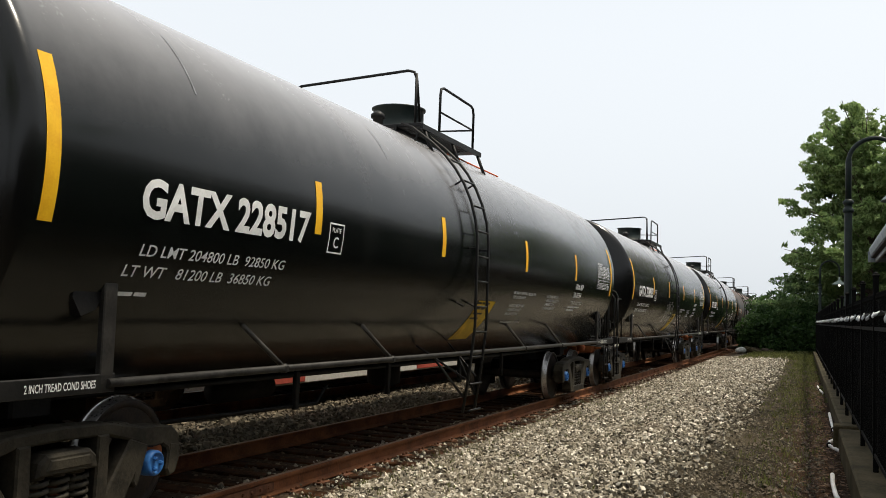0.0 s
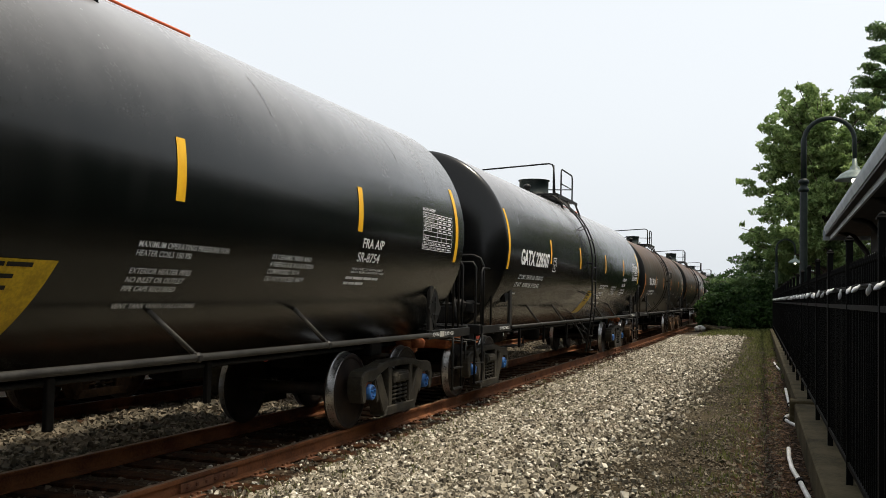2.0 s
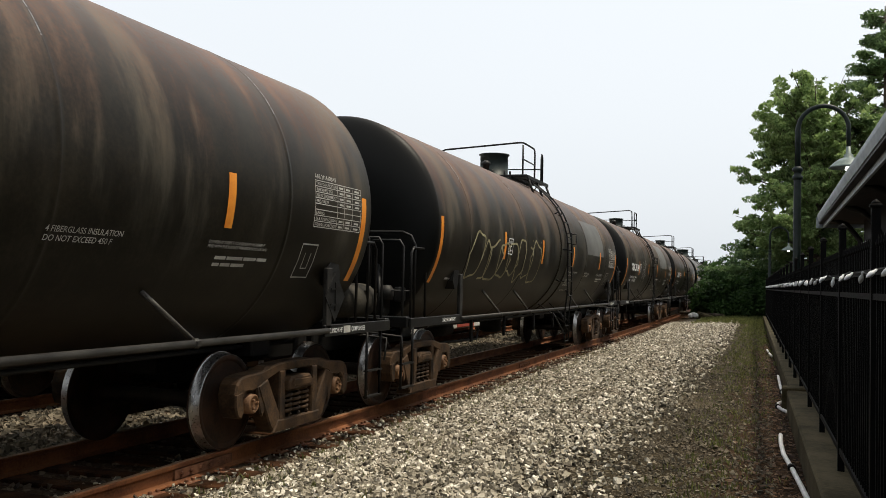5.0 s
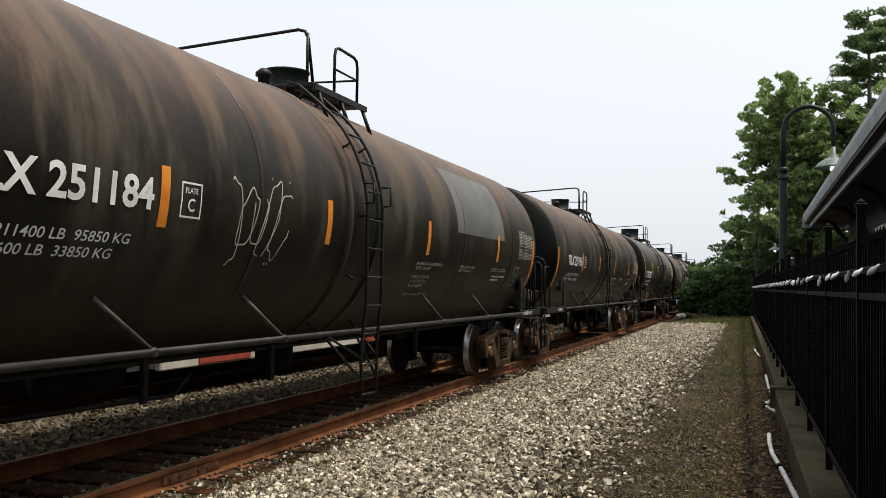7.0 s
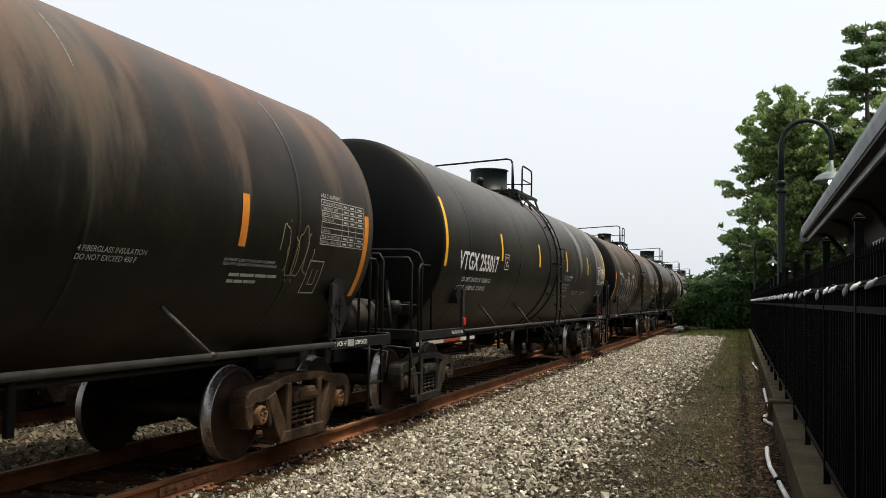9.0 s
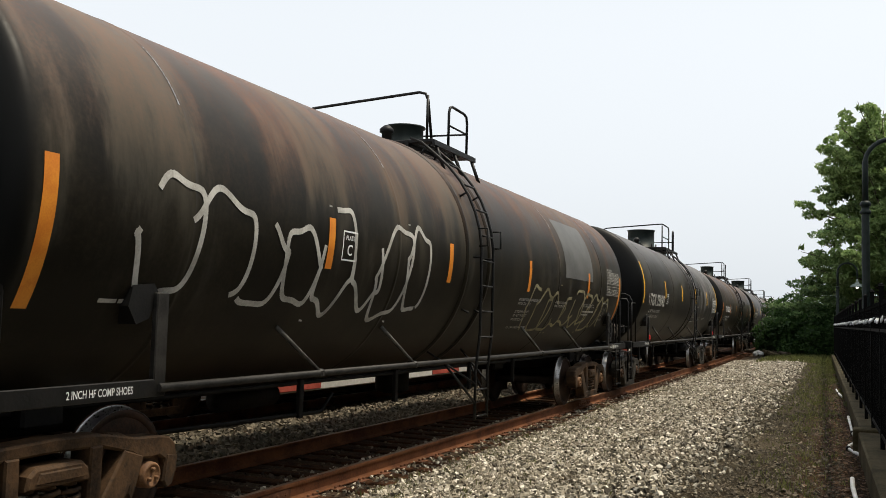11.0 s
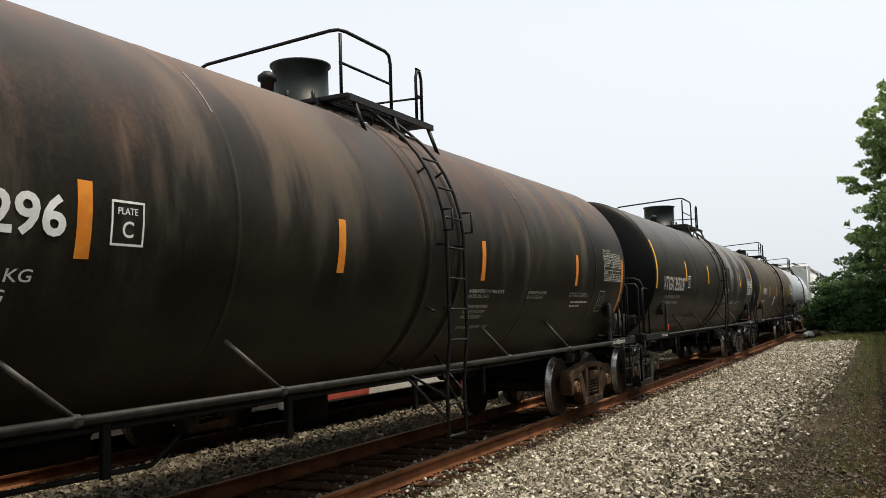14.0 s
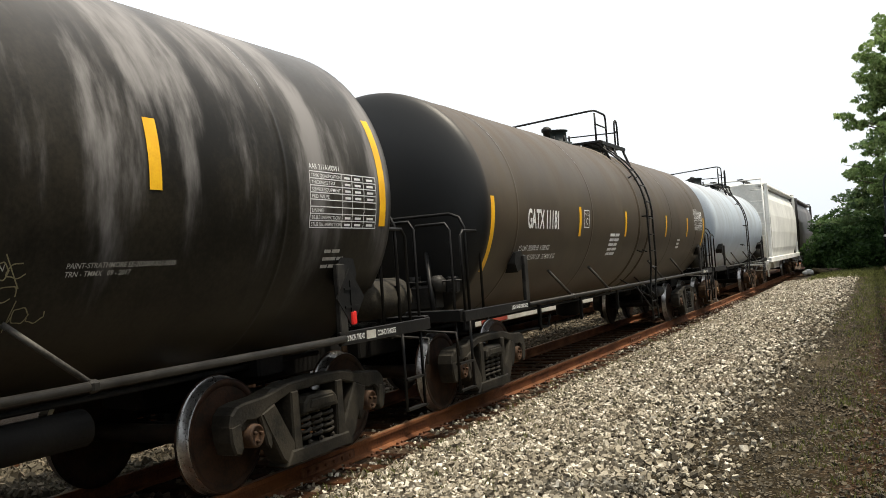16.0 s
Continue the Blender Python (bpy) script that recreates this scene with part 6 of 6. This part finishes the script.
def tufts(name, n, area, hgt, mat, label, per=7, seed=51):
    rr = np.random.default_rng(seed)
    vs, fs = [], []
    for k in range(n):
        x, y = area(rr)
        g = ground_height(x)
        for q in range(per):
            a, h = rr.uniform(0, 6.28), hgt * rr.uniform(0.5, 1.3)
            w = 0.004 + 0.03 * h
            dx, dy = math.cos(a), math.sin(a)
            bx, by = x + rr.normal(0, 0.04), y + rr.normal(0, 0.04)
            lean = rr.uniform(0.15, 0.8) * h
            o = len(vs)
            vs += [(bx - dy * w, by + dx * w, g - 0.01), (bx + dy * w, by - dx * w, g - 0.01), (bx + dx * lean * 0.5 + dy * w * 0.7, by + dy * lean * 0.5 - dx * w * 0.7, g + h * 0.65), (bx + dx * lean, by + dy * lean, g + h)]
            fs += [(o, o + 1, o + 2, o + 3)]
    ob = new(name, arrays_mesh(name, np.array(vs), np.array(fs), M[mat]))
    return tagged(ob, label, "grass", kind="stuff")


tufts("grass", 1000, lambda r: (r.uniform(-0.9, 0.15) + 0.2 * r.normal(), 17 + 33 * r.uniform() ** 0.6), 0.085, "grass", "sparse green and brown grass along the kerb")
tufts("grass", 600, lambda r: (r.normal(-0.45, 0.28), r.uniform(5, 26)), 0.05, "grass", "low weeds along the edge of the path", 6, 52)
tufts("weeds", 420, lambda r: (r.normal(-3.3, 0.6) if r.uniform() < 0.4 else r.normal(-4.30, 0.16), 5 + 21 * r.uniform() ** 1.4), 0.07, "grass", "small green weeds growing through the ballast", 7, 53)
tufts("far_grass", 1500, lambda r: (r.uniform(-3.4, 0.4), r.uniform(44, 54)), 0.16, "grass", "longer grass at the end of the path", 5, 54)


def litter():
    rr = np.random.default_rng(61)
    n = 2600
    y = 4 + 24 * rr.uniform(0, 1, n) ** 1.5
    x = fence_x(y) - 0.20 - np.abs(rr.normal(0, 0.28, n))
    z = rr.uniform(0.005, 0.03, n)
    a = rr.uniform(0, 6.28, n)
    L = rr.uniform(0.015, 0.04, n)
    tilt = rr.uniform(-0.5, 0.5, n)
    dx, dy = np.cos(a) * L, np.sin(a) * L
    v = np.stack([np.stack([x - dx, y - dy, z], -1), np.stack([x + dy * 0.55, y - dx * 0.55, z + tilt * L], -1), np.stack([x + dx, y + dy, z + 0.01], -1), np.stack([x - dy * 0.55, y + dx * 0.55, z - tilt * L * 0.3], -1)], 1).reshape(-1, 3)
    ob = new("leaf_litter", arrays_mesh("leaf_litter", v, np.arange(4 * n).reshape(-1, 4), M["dry"]))
    tagged(ob, "dry brown leaves lying along the kerb", "leaves", kind="stuff")


litter()


# ---- a limb that hangs over the path from a tree behind ----
def overhanging_tree():
    rr = np.random.default_rng(81)
    tree = tagged(new("tree"), "slim tree with a leafy limb over the path", "tree")
    part("trunk", Mesh().rod([(-2.6, -4.0, -0.1), (-2.5, -3.9, 3.0), (-2.3, -3.6, 6.0), (-2.2, -3.4, 8.5)], [0.16, 0.13, 0.09, 0.03], 9), M["bark"], tree)
    part("limb", Mesh().rod([(-2.4, -3.7, 4.6), (-1.8, 0.0, 5.3), (-1.1, 4.0, 5.2), (-0.65, 7.0, 4.62)], [0.07, 0.05, 0.03, 0.012], 7), M["bark"], tree)
    cs = [(-0.95, 7.0, 4.55), (-0.75, 7.05, 4.5), (-0.55, 7.0, 4.48), (-0.4, 7.1, 4.52), (-0.25, 7.0, 4.56)]
    leaf_cloud("leaves", cs, [0.14] * 5, 90, 0.085, M["leaf"], rr, 0.7, tree, 0.5)
    cs = [(-2.2 + rr.normal(0, 0.9), -3.6 + rr.normal(0, 0.9), rr.uniform(5, 9)) for _ in range(30)]
    leaf_cloud("crown", cs, [0.6] * 30, 2500, 0.10, M["leaf"], rr, 0.8, tree)


overhanging_tree()


# ---- loose things on the ground ----
def plastic_pipe(pts, label):
    ob = part("drain_pipe", Mesh().rod(pts, 0.023, 10), M["pvc"])
    for k in (len(pts) // 2,):
        p = Vector(pts[k])
        d = (Vector(pts[k + 1 if k + 1 < len(pts) else k]) - Vector(pts[k - 1])).normalized()
        part("coupling", Mesh().rod([p - d * 0.05, p + d * 0.05], 0.036, 10), M["iron"], ob)
    return tagged(ob, label, "pipe")


plastic_pipe([(0.14, 10.5, 0.10), (0.14, 10.2, 0.06), (0.16, 9.7, 0.03), (0.22, 9.0, 0.03), (0.27, 8.3, 0.03), (0.33, 7.4, 0.03)], "white plastic drain pipe lying along the kerb")
plastic_pipe([(0.18, 17.6, 0.10), (0.20, 16.6, 0.05), (0.22, 15.6, 0.03), (0.28, 14.6, 0.03)], "white plastic drain pipe lying along the kerb")
plastic_pipe([(0.20, 14.0, 0.05), (0.15, 13.9, 0.04), (0.14, 13.6, 0.03), (0.19, 13.3, 0.03), (0.28, 13.0, 0.03)], "bent white plastic pipe beside the pier")
plastic_pipe([(-0.02, 25.6, 0.06), (0.03, 24.6, 0.04), (0.10, 23.4, 0.04)], "short white pipe lying in the weeds")


def rubble():
    rr = np.random.default_rng(71)
    for k in range(14):
        x, y = -4.2 + 1.7 * rr.uniform(), 52.5 + 3.5 * rr.uniform()
        m = Mesh().box((0, 0, 0), (rr.uniform(0.25, 0.8), rr.uniform(0.25, 0.6), rr.uniform(0.15, 0.35)), bevel=0.06)
        tagged(part("rubble_block", m, M["concrete"] if k % 3 else M["trim"], None, at=pose(x, y, 0.08, rr.uniform(-20, 20), rr.uniform(-20, 20), rr.uniform(0, 90))), "pale broken concrete block dumped at the path's end", "rubble", "rubble at the path's end")
    m = Mesh().rod([(-5.0, 56.5, 0.10), (-3.9, 54.6, 0.13), (-2.8, 53.0, 0.12), (-2.5, 52.6, 0.10)], [0.11, 0.12, 0.13, 0.12], 10)
    tagged(part("log", m, M["bark"]), "fallen log lying across the path's end", "log")


rubble()


# ---- movement ----
TRAVEL = [(0.0, 0.0), (0.5, 6.43), (1.0, 12.95), (1.5, 19.5), (2.0, 25.6), (2.5, 31.86), (3.0, 38.85), (3.5, 44.85), (6.0, 77.34), (6.5, 84.0), (7.0, 90.44), (7.5, 96.88), (8.0, 103.28), (8.5, 109.75), (9.0, 116.2), (11.5, 148.41), (12.0, 154.7), (12.5, 161.5), (13.0, 168.0), (13.5, 174.36), (14.0, 180.7), (14.5, 187.18), (15.0, 193.76), (15.5, 200.22), (16.0, 206.65)]


def travelled(t):
    return float(np.interp(t, [a for a, _ in TRAVEL], [b for _, b in TRAVEL]))


def motions():
    for car, y in TRAIN:
        walk(car, [(t, on_track(y - s)) for t, s in TRAVEL])
        for ws in [o for o in car.children if o.name.startswith("wheelset")]:
            x, yy, z = ws.matrix_basis.translation
            walk(ws, [(k / 30, pose(x, yy, z, math.degrees(travelled(k / 30) / WHEEL_R) % 360)) for k in range(481)])


motions()
